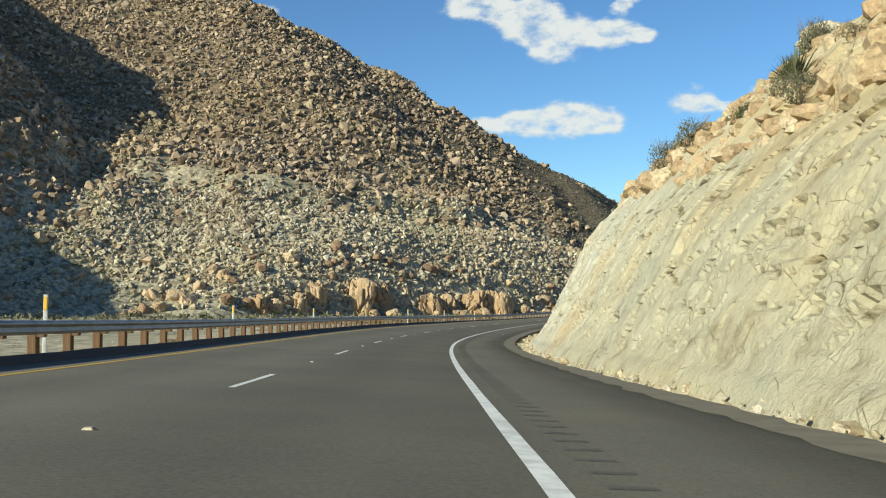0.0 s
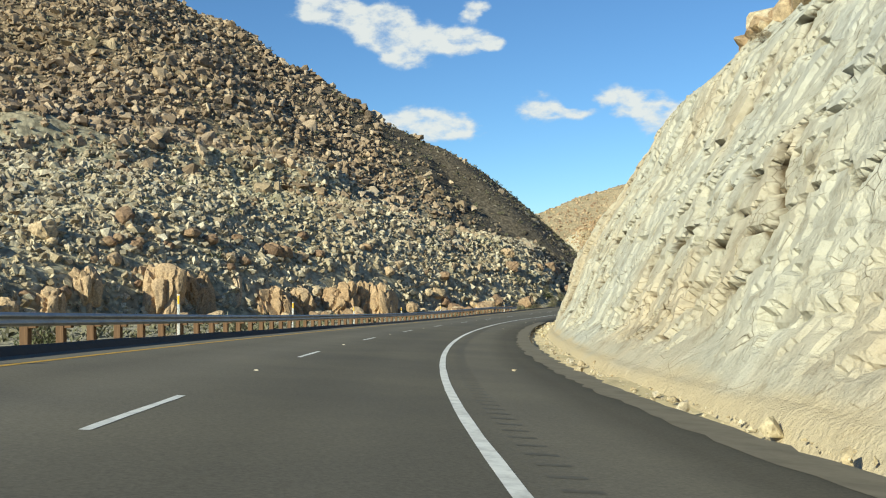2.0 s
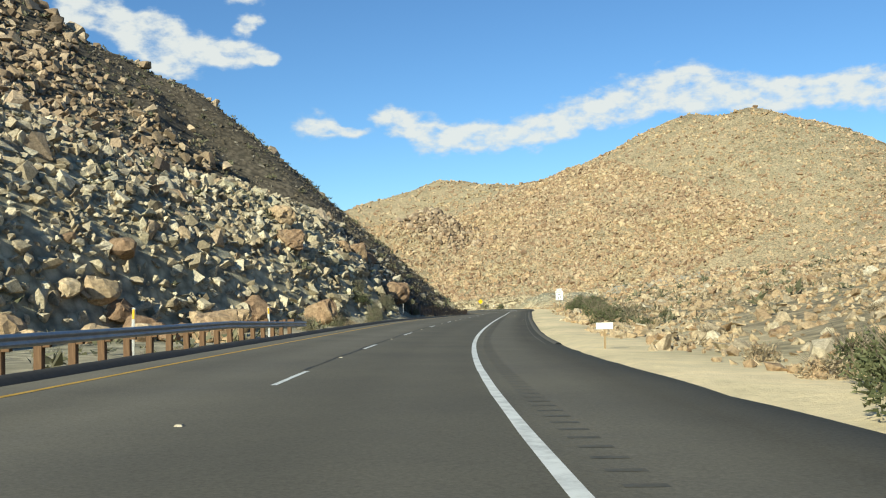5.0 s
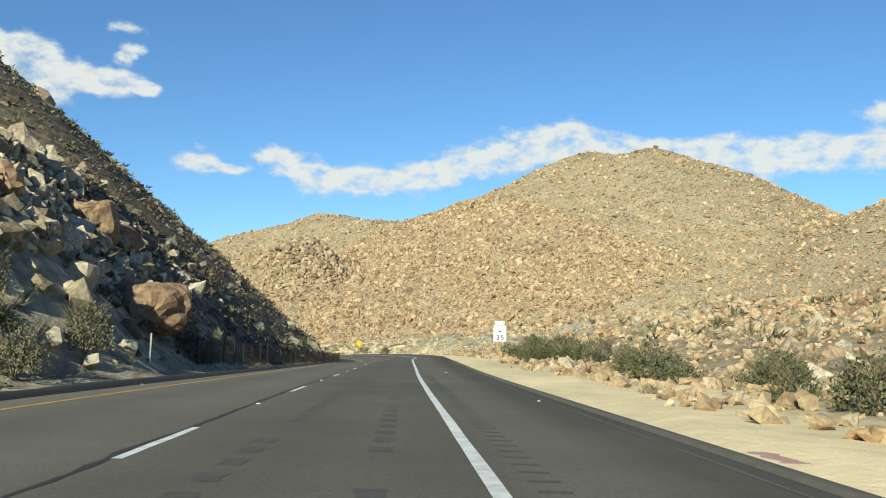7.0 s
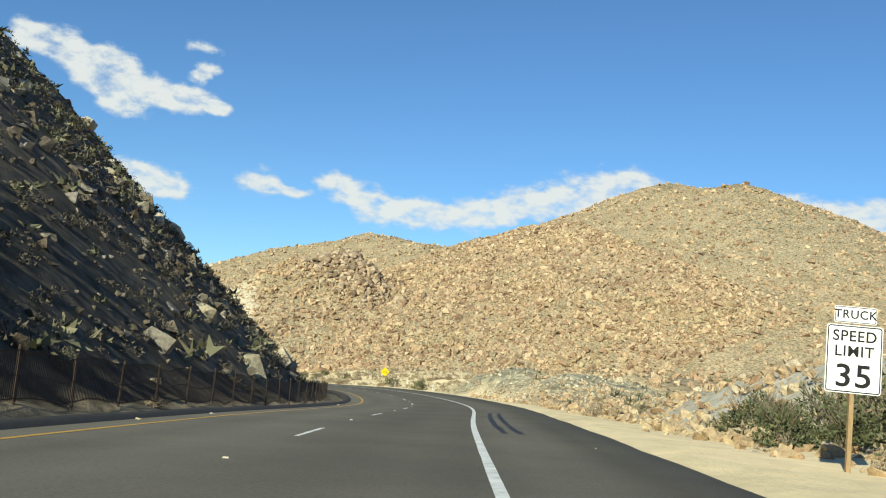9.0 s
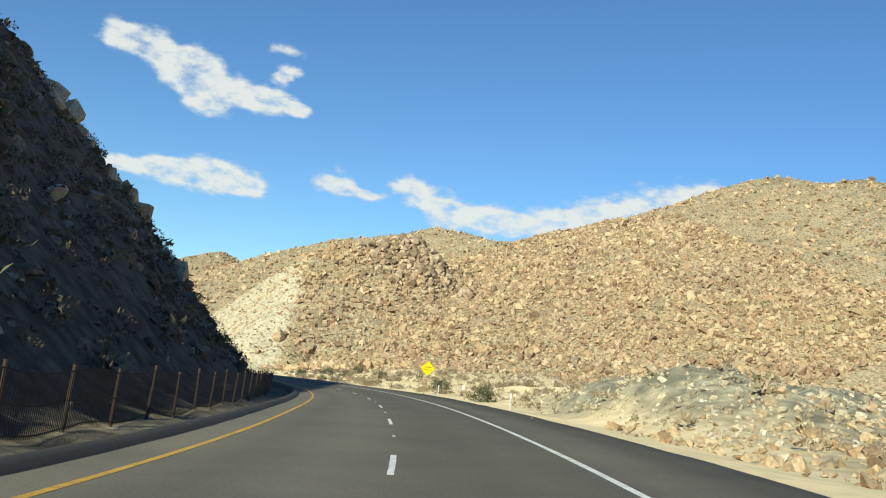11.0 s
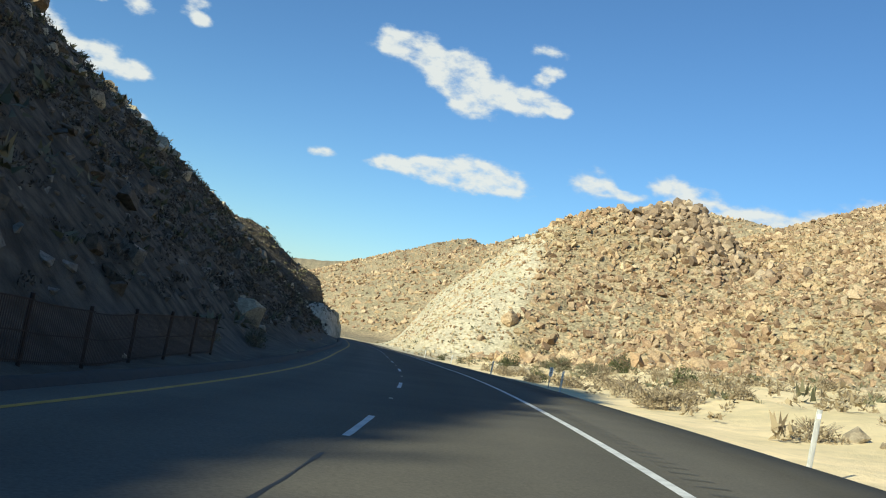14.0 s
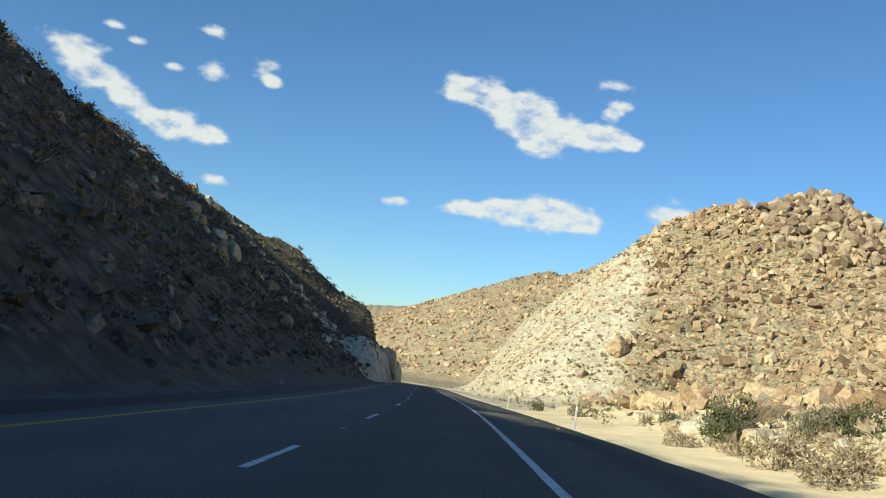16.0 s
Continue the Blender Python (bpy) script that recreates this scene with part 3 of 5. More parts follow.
# ---- the ground ----
def tones():
    """Colour of the ground by its kind of rock, and how stony it is; left slope darkened for shade."""
    x, y, z, s, u, fl = XX.ravel(), YY.ravel(), ZZ, SS, UU, FF
    w = fbm(x / 45, y / 45, 4, 71)
    w2 = fbm(x / 12, y / 12, 3, 75)
    col = np.empty((len(x), 4))
    col[:] = (0.42, 0.34, 0.22, 0.8)

    def lay(rgb, stony, amount):
        a = np.clip(amount, 0, 1)[:, None]
        col[:] = col * (1 - a) + np.array([*rgb, stony]) * a

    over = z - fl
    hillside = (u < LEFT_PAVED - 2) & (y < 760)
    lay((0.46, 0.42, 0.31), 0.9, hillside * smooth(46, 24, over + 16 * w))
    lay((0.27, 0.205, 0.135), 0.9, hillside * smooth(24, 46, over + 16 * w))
    # the steep slope's shade, put into the ground colour
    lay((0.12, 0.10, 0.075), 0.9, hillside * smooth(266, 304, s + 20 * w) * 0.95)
    lay((0.40, 0.34, 0.225), 0.8, (u > 8) * smooth(0.0, 0.5, w + 0.3 * w2) * 0.8)
    lay((0.78, 0.64, 0.40), 0.1, (u > 0) * (1 - smooth(6, 16, u + 5 * w2)) * smooth(130, 160, s))
    lay((0.86, 0.70, 0.43), 0.12, (u > 0) * (1 - smooth(30, 52, u + 14 * w2)) * smooth(400, 440, s) * (1 - smooth(580, 620, s)))
    lay((0.64, 0.53, 0.33), 0.3, (u > 0) * (s < 155))
    lay((0.44, 0.38, 0.27), 0.35, (u < LEFT_PAVED) * (1 - smooth(7, 13, LEFT_PAVED - u + 4 * w2)) * smooth(260, 230, s))
    lay((0.56, 0.50, 0.37), 0.45, (u > 5) * (y > 560) * (y < 800) * smooth(191, 184, x - 0.316 * (y - 650) + 5 * w + 3 * w2))
    # dark dirt verge, darkened further for the shade it lies in
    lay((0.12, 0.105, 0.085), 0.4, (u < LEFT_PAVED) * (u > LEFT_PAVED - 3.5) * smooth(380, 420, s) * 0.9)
    lay((0.60, 0.54, 0.42), 0.4, (u < -9) * (np.hypot(x - 139, y - 642) < 26))
    lay((0.55, 0.52, 0.44), 0.4, (u > 8) * np.exp(-((s - 345) / 20) ** 2) * smooth(10, 16, u) * (1 - smooth(34, 50, u)))
    lay((0.40, 0.38, 0.28), 0.8, (u > 6) * np.exp(-((s - 408) / 15) ** 2) * smooth(8, 11, u + 2 * w2) * (1 - smooth(28, 44, u)) * 1.2)
    return col


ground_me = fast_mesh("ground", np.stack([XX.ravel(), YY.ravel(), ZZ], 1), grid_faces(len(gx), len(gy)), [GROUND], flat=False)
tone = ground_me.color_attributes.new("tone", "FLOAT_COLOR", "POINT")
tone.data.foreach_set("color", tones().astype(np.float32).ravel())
ground = tagged(new("ground", ground_me), "sandy desert ground and stony mountainsides", "ground", kind="structure")

# ---- the road ----
rs = np.arange(-80, 1250, 1.5)
ru = np.array([LEFT_PAVED - 0.35, LEFT_PAVED, -7.3, -6, -4.5, -3, -1.5, 0, 1.2, 2.4, RIGHT_PAVED, RIGHT_PAVED + 0.3])
edge_w = 0.12 * fbm(rs / 3.0, rs * 0 + 4.0, 3, 55)
RU = ru[None, :] + np.where(np.arange(len(ru))[None, :] >= len(ru) - 2, edge_w[:, None], 0)
RP = road_point(rs[:, None], RU)
RP[:, 0, 2] -= 0.5
RP[:, -1, 2] -= 0.5
road_me = fast_mesh("road", RP.reshape(-1, 3), grid_faces(len(rs), len(ru)), [ASPHALT], flat=False)
uv = road_me.uv_layers.new(name="UVMap")
pair = np.stack([RU.ravel(), np.repeat(rs, len(ru))], 1)
index = np.empty(len(road_me.loops), np.int32)
road_me.loops.foreach_get("vertex_index", index)
uv.data.foreach_set("uv", pair[index].astype(np.float32).ravel())
road = tagged(new("road", road_me), "worn grey asphalt highway with two lanes and shoulders", "road", kind="structure")


def ribbon(name, s0, s1, u, w, mat, up=0.005, step=1.5, ragged=0.0, thick=0.004):
    ss = np.linspace(s0, s1, max(3, int((s1 - s0) / step) + 1))
    jit = ragged * (np.random.rand(len(ss), 2) - 0.5)
    cu = u(ss) if callable(u) else np.full(len(ss), u)
    a = road_point(ss, cu - w / 2 + jit[:, 0], up)
    b = road_point(ss, cu + w / 2 + jit[:, 1], up)
    return new(name, fast_mesh(name, np.stack([a, b], 1).reshape(-1, 3), grid_faces(len(ss), 2), [mat], flat=False))


tagged(ribbon("edge_line", -60, 1200, 0.0, 0.16, WHITE, ragged=0.012), "solid white edge line on the asphalt", "road line", kind="structure")
tagged(ribbon("yellow_line", -60, 1200, YELLOW, 0.14, YELLOW_PAINT, ragged=0.012), "solid yellow edge line on the asphalt", "road line", kind="structure")
DASH0, PERIOD = 13.2, 14.79
for k in range(-4, 62):
    s0 = DASH0 + PERIOD * k
    tagged(ribbon("lane_dash", s0, s0 + 3.66, DASHES, 0.11, WHITE, ragged=0.015, step=0.5), "short white lane dash on the asphalt", "road line", group="lane dashes", kind="structure")
tagged(ribbon("joint_line", 196, 300, 2.78, 0.05, DIKE_PALE, 0.0035, 1.0, 0.03), "pale dusty joint along the shoulder", "road joint", kind="structure")
tagged(ribbon("dusty_edge", -50, 152, 3.3, 0.75, DUST, 0.0035, 0.6, 0.22), "dusty strip along the shoulder's outer edge", "road edge", kind="structure")
# a sealed joint beside the dashes, and tyre marks
tagged(ribbon("joint_seal", 180, 268, lambda s: DASHES - 0.1 + 0.05 * vnoise(s / 2.0, s * 0, 5), 0.08, TAR_WORN, 0.0035, 0.5, 0.06), "dark tar seal along the lane joint", "road seal", kind="structure")
tagged(ribbon("joint_seal", 395, 455, lambda s: DASHES - 0.05 + 0.06 * vnoise(s / 3.0, s * 0, 6), 0.045, TAR, 0.0035, 0.5, 0.03), "dark tar seal along the lane joint", "road seal", kind="structure")
for u0 in (0.75, 1.15):
    tagged(ribbon("skid_mark", 314, 334, lambda s: u0 + 0.0011 * (s - 324) ** 2 - 0.1, 0.17, TAR, 0.0032, 0.7, 0.05), "curved black tyre skid mark on the shoulder", "skid mark", group="skid marks", kind="structure")
for u0, s0, s1 in ((-2.6, 226, 252), (-1.2, 222, 250)):
    for k in range(int((s1 - s0) / 1.1)):
        a = s0 + 1.1 * k
        if (k * 7919) % 10 < 8:
            tagged(ribbon("tyre_print", a, a + 0.55, u0 + 0.01 * (a - s0), 0.26, TYRE, 0.003, 0.3, 0.06), "faint broken tyre print on the lane", "tyre mark", group="tyre prints", kind="structure")


def rumble(s0, s1, u0, u1):
    """Grooves shown as short flat dark patches across the shoulder."""
    ss = np.arange(s0, s1, 0.62)
    verts, faces = [], []
    for k, a in enumerate(ss):
        for q, (da, du) in enumerate(((0, u0), (0.13, u0), (0.13, u1), (0, u1))):
            verts.append(road_point(a + da, du, 0.003))
        faces.append([4 * k, 4 * k + 1, 4 * k + 2, 4 * k + 3])
    return tagged(new("rumble_strip", fast_mesh("rumble_strip", np.array(verts), faces, [TYRE])), "row of flat dark patches marking grooves in the shoulder", "rumble strip", kind="stuff")


rumble(-20, 268, 0.34, 0.66)
rumble(392, 540, 0.34, 0.72)
tagged(new("dike", None), "low dark asphalt dike along the pavement's edge", "kerb", kind="structure")
dike_ob = scene.objects["dike"]
ds = np.arange(-60, 640, 1.5)
prof = np.array([(LEFT_PAVED + 0.42, -0.03), (LEFT_PAVED + 0.26, 0.10), (LEFT_PAVED + 0.08, 0.15), (LEFT_PAVED - 0.1, 0.13), (LEFT_PAVED - 0.3, -0.2)])
DP = np.stack([road_point(ds, np.full(len(ds), pu), ph) + np.array([0, 0, 1]) * 0.03 * fbm(ds / 2, ds * 0 + 3, 3, 8)[:, None] for pu, ph in prof], 1)
kerb = new("kerb", fast_mesh("kerb", DP.reshape(-1, 3), grid_faces(len(ds), len(prof)), [DIKE], flat=False))
kerb.parent = dike_ob
ds2 = np.arange(196, 300, 1.5)
prof2 = np.array([(RIGHT_PAVED - 0.35, -0.03), (RIGHT_PAVED - 0.22, 0.035), (RIGHT_PAVED - 0.05, 0.045), (RIGHT_PAVED + 0.25, -0.25)])
DP2 = np.stack([road_point(ds2, np.full(len(ds2), pu), ph) for pu, ph in prof2], 1)
kerb2 = new("kerb", fast_mesh("kerb", DP2.reshape(-1, 3), grid_faces(len(ds2), len(prof2)), [DIKE_PALE], flat=False))
kerb2.parent = dike_ob


# ---- the rock cutting on the right ----
def blocks(a, b, size_a, size_b, seed):
    """For a field of jittered blocks: each one's random depth, the closeness to its joints and the lean of its face."""
    a, b = a / size_a, b / size_b
    ia, ib = np.floor(a), np.floor(b)
    best, second = np.full(a.shape, 9.0), np.full(a.shape, 9.0)
    depth, lean = np.zeros(a.shape), np.zeros(a.shape)
    for da in (-1, 0, 1):
        for db in (-1, 0, 1):
            ca, cb = ia + da, ib + db
            pa = ca + 0.5 + 0.42 * lattice(ca, cb, seed)
            pb = cb + 0.5 + 0.42 * lattice(ca, cb, seed + 1)
            d = np.maximum(np.abs(a - pa), np.abs(b - pb)) + 0.25 * (np.abs(a - pa) + np.abs(b - pb))
            closer = d < best
            second = np.where(closer, best, np.minimum(second, d))
            depth = np.where(closer, lattice(ca, cb, seed + 2), depth)
            lean = np.where(closer, lattice(ca, cb, seed + 3) * (a - pa) + lattice(ca, cb, seed + 4) * (b - pb), lean)
            best = np.where(closer, d, best)
    return depth, second - best, lean


cs = np.concatenate([np.arange(-40, 60, 0.18), np.arange(60, 149.6, 0.14)])
cu = np.concatenate([np.arange(4.2, 9, 0.065), np.arange(9, 16, 0.11), np.arange(16, 30, 0.4), np.arange(30, 90, 2.5)])
CS, CU = np.meshgrid(cs, cu, indexing="ij")
ch = np.clip(cut_height(CS, CU), 0, None)
wav = fbm(CS / 14, ch / 10 + CU / 40, 3, 13)
small = fbm(CS / 0.7, ch / 0.6, 3, 66)
# blasted rock: squared columns and beds further on, wide low slabs with few cracks at first, weathered ground above
tall_part = smooth(22, 75, CS)
above = np.interp(CS, [0, 45, 80, 110, 148], [8.6, 10.0, 13.0, 14.5, 14.5])
wild = smooth(-0.8, 1.2, CU - above + 1.5 * wav)
skew = CS - 0.10 * ch + 0.3 * fbm(CS / 5, ch / 5, 2, 19)
bedded = ch + 0.07 * CS + 0.25 * fbm(CS / 6, ch / 6, 2, 29)
dA, jA, tA = blocks(skew, bedded, 2.3, 2.6, 41)
dB, jB, tB = blocks(skew + 7, bedded - 3, 1.25, 0.85, 57)
dC, jC, tC = blocks(CS + 0.9 * fbm(CS / 4, ch / 3, 3, 23), ch + 0.10 * CS + 0.7 * fbm(CS / 4, ch / 3, 3, 33), 4.2, 1.9, 73)
dD, jD, tD = blocks(CS + 3, ch - 0.05 * CS + 0.4 * wav, 1.5, 0.8, 79)
open_a = smooth(-0.25, 0.1, fbm(CS / 6, ch / 5, 2, 101))
open_b = smooth(-0.15, 0.2, fbm(CS / 4, ch / 4, 2, 107))
open_c = smooth(0.0, 0.25, fbm(CS / 4, ch / 3, 2, 111))
groove = lambda j, w: 1 - smooth(0, w, j)
pocket = smooth(0.34, 0.52, fbm(CS / 1.5, ch / 0.8, 3, 171))
columns = 0.17 * dA + 0.06 * tA + 0.07 * dB + 0.03 * tB - 0.5 * open_a * groove(jA, 0.09) - 0.3 * open_b * groove(jB, 0.13) - 0.3 * pocket
slabs = 0.13 * dC + 0.10 * tC + 0.05 * dD + 0.03 * tD - 0.25 * pocket - 0.5 * open_c * groove(jC, 0.05) - 0.15 * open_a * groove(jD, 0.08) + 0.25 * fbm(CS / 4, ch / 3, 3, 121)
rocky = tall_part * columns + (1 - tall_part) * slabs
rocky = rocky * (1 - wild) + wild * (0.35 * fbm(CS / 2.2, CU / 2.2, 3, 131, True) + 0.3 * dC)
push = smooth(0.15, 1.3, ch) * rocky + 0.4 * wav * smooth(0, 4, ch) + 0.045 * small
hh = ch + 0.6 * fbm(CS / 9, CU / 9, 4, 77) * smooth(4, 11, ch) - 0.6 * (1 - smooth(4.3, 5.0, CU))
held = smooth(0, 1.5, ch)
lean = np.where(CU < 15.5, 1.0, 0.3)
CP = road_point(CS, CU - push * lean * held, 0.0)
CP[..., 2] += hh + np.where(CU >= 15.5, 0.7 * push, 0.15 * push) * held
CP[..., 2] -= np.where((ch < 0.05) & (CU > 4.9), 1.5, 0)


def make_cut():
    m, n, l, b = material("cut_granite", 0.93)
    vec = coords(n)
    big, mid, grain = tex_noise(n, l, vec, 0.12, 5, 0.6), tex_noise(n, l, vec, 0.9, 6, 0.7), tex_noise(n, l, vec, 7.0, 5, 0.7)
    c1 = ramp(n, [(0.36, (0.42, 0.415, 0.355)), (0.5, (0.45, 0.425, 0.335)), (0.64, (0.44, 0.375, 0.265))])
    l.new(big, c1.inputs[0])
    c2 = ramp(n, [(0.3, (0.62, 0.58, 0.52)), (0.45, (0.95, 0.95, 0.95)), (0.7, (1.25, 1.25, 1.25))])
    l.new(mid, c2.inputs[0])
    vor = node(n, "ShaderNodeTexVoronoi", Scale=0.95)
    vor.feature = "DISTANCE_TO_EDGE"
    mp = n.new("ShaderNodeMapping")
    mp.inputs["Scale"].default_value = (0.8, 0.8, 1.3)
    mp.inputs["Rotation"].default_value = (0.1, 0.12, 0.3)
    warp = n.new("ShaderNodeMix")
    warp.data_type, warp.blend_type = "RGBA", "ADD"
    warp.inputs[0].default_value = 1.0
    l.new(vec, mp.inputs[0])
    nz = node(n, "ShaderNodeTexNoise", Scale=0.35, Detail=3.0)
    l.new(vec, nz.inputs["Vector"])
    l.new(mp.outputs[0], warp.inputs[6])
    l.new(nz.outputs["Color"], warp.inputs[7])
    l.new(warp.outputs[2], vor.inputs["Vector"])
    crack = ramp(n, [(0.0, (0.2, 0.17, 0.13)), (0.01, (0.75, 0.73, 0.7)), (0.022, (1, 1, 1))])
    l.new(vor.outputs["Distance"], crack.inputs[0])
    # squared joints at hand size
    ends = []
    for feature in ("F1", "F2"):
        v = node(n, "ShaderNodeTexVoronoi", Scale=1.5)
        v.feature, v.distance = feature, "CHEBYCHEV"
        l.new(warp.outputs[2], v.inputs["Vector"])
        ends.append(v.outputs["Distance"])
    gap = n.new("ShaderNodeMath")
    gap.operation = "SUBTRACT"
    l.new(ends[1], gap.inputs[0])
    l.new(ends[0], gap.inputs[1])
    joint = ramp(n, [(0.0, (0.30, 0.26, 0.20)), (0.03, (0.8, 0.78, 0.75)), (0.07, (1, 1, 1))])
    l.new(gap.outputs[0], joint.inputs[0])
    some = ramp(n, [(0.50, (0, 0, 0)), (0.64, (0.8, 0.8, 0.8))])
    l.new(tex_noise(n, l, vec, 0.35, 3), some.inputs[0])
    c = mix(n, l, c1.outputs[0], c2.outputs[0], 1.0, "MULTIPLY")
    fade = ramp(n, [(0.5, (0, 0, 0)), (0.6, (1, 1, 1))])
    l.new(mid, fade.inputs[0])
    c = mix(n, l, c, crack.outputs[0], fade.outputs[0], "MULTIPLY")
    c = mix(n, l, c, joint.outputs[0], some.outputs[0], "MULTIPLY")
    att = n.new("ShaderNodeAttribute")
    att.attribute_name = "sand"
    lanes = n.new("ShaderNodeSeparateColor")
    l.new(att.outputs["Color"], lanes.inputs[0])
    c = mix(n, l, c, (0.50, 0.41, 0.26), lanes.outputs[0])
    seam = ramp(n, [(0.42, (1, 1, 1)), (0.80, (0.26, 0.21, 0.15))])
    l.new(lanes.outputs[1], seam.inputs[0])
    c = mix(n, l, c, seam.outputs[0], 1.0, "MULTIPLY")
    c = mix(n, l, c, mix(n, l, (1, 1, 1), (0.90, 0.85, 0.72), lanes.outputs[2]), 1.0, "MULTIPLY")
    l.new(c, b.inputs["Base Color"])
    both = n.new("ShaderNodeMath")
    both.operation = "MULTIPLY_ADD"
    both.inputs[1].default_value = 2.5
    l.new(mid, both.inputs[0])
    l.new(grain, both.inputs[2])
    bump(n, l, b, both.outputs[0], 0.85, 0.09)
    return m


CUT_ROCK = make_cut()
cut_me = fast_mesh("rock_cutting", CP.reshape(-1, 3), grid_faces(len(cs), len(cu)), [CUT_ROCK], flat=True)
apron = smooth(0.6, 0.2, ch + 0.4 * fbm(CS / 3, CU, 3, 151)) * smooth(55, 85, CS) + wild * 0.4
tint = cut_me.color_attributes.new("sand", "FLOAT_COLOR", "POINT")
# dark crack joints; the dug hollows are darkened too, with shade put into colour
recess_dark = np.maximum(open_a * groove(jA, 0.15), 0.9 * open_b * groove(jB, 0.22)) * tall_part + np.maximum(open_c * groove(jC, 0.09), 0.75 * open_a * groove(jD, 0.15)) * (1 - tall_part)
recess_dark = np.maximum(recess_dark, 0.5 * pocket) * smooth(0.4, 1.2, ch) * (1 - wild)
tint.data.foreach_set("color", np.stack([np.clip(apron, 0, 1), np.clip(recess_dark, 0, 1), 1 - tall_part, 0 * apron + 1], -1).astype(np.float32).ravel())
rock_cutting = tagged(new("rock_cutting", cut_me), "pale cream blasted granite rock face beside the road", "rock face", kind="structure")

# ---- stones ----
def hull_rock(seed, points=13, flat=0.75, squash=(1, 1, 1)):
    """A broken, angular boulder about one metre across: the hull of points on a jittered box."""
    rnd = random.Random(seed)
    bm = bmesh.new()
    for _ in range(points):
        v = Vector((rnd.uniform(-1, 1), rnd.uniform(-1, 1), rnd.uniform(-1, 1)))
        k = max(abs(v.x), abs(v.y), abs(v.z))
        v = v / k * 0.5 * flat + v.normalized() * 0.5 * (1 - flat)
        bm.verts.new((v.x * squash[0], v.y * squash[1], v.z * squash[2]))
    out = bmesh.ops.convex_hull(bm, input=bm.verts)
    bmesh.ops.delete(bm, geom=[v for v in out["geom_interior"] if isinstance(v, bmesh.types.BMVert)], context="VERTS")
    bmesh.ops.triangulate(bm, faces=bm.faces)
    return bm


def bm_arrays(bm):
    bm.verts.index_update()
    v = np.array([p.co[:] for p in bm.verts], np.float32)
    f = np.array([[q.index for q in t.verts] for t in bm.faces], np.int32)
    bm.free()
    return v, f


SMALL_ROCKS = [bm_arrays(hull_rock(100 + k, 11, 0.5, (1, random.Random(k).uniform(0.6, 0.95), random.Random(k + 50).uniform(0.45, 0.8)))) for k in range(14)]
TINY_ROCKS = [bm_arrays(hull_rock(200 + k, 9, 0.5, (1, random.Random(k).uniform(0.65, 0.95), random.Random(k + 50).uniform(0.5, 0.85)))) for k in range(14)]
FINE_ROCKS = [bm_arrays(hull_rock(300 + k, 20, 0.55, (1, random.Random(k).uniform(0.65, 0.95), random.Random(k + 50).uniform(0.5, 0.85)))) for k in range(14)]


def turns(rng, n, tilt=0.5):
    """Random turns: any way round, and tipped a little."""
    a, b, c = rng.uniform(0, 2 * np.pi, n), rng.normal(0, tilt, n), rng.normal(0, tilt, n)
    ca, sa, cb, sb, cc, sc = np.cos(a), np.sin(a), np.cos(b), np.sin(b), np.cos(c), np.sin(c)
    o, i = np.zeros(n), np.ones(n)
    rz = np.stack([ca, -sa, o, sa, ca, o, o, o, i], -1).reshape(n, 3, 3)
    rx = np.stack([i, o, o, o, cb, -sb, o, sb, cb], -1).reshape(n, 3, 3)
    ry = np.stack([cc, o, sc, o, i, o, -sc, o, cc], -1).reshape(n, 3, 3)
    return rz @ rx @ ry


def strew(name, kinds, pos, size, mat, rng, label, category, sink=0.25, tilt=0.5, stretch=0.25):
    """Many pieces joined into one mesh."""
    which = rng.integers(0, len(kinds), len(pos))
    turn = turns(rng, len(pos), tilt)
    scl = size[:, None] * (1 + stretch * rng.uniform(-1, 1, (len(pos), 3)))
    V, F, base = [], [], 0
    for k, (v, f) in enumerate(kinds):
        sel = np.where(which == k)[0]
        if not len(sel):
            continue
        p = np.einsum("nij,nvj->nvi", turn[sel], v[None] * scl[sel][:, None, :])
        p += pos[sel][:, None, :]
        p[..., 2] += size[sel][:, None] * (0.35 - sink)
        V.append(p.reshape(-1, 3))
        F.append((f[None] + (np.arange(len(sel)) * len(v))[:, None, None] + base).reshape(-1, 3))
        base += len(sel) * len(v)
    return tagged(new(name, fast_mesh(name, np.concatenate(V), np.concatenate(F), [mat])), label, category, kind="stuff")


def pick(rng, n, x0, x1, y0, y1, keep):
    """Random places in a rectangle where keep(x, y, s, u, over) allows, a chance from 0 to 1."""
    x, y = rng.uniform(x0, x1, n), rng.uniform(y0, y1, n)
    s, u, zr = near_road(x, y)
    z = ground_at(x, y)
    ok = rng.random(n) < keep(x, y, s, u, z - zr)
    return np.stack([x, y, z], 1)[ok], s[ok], u[ok], (z - zr)[ok]


def sizes(rng, n, lo, hi, power=2.2):
    r = rng.random(n)
    return (lo ** (1 - power) + r * (hi ** (1 - power) - lo ** (1 - power))) ** (1 / (1 - power))


rng = np.random.default_rng(7)
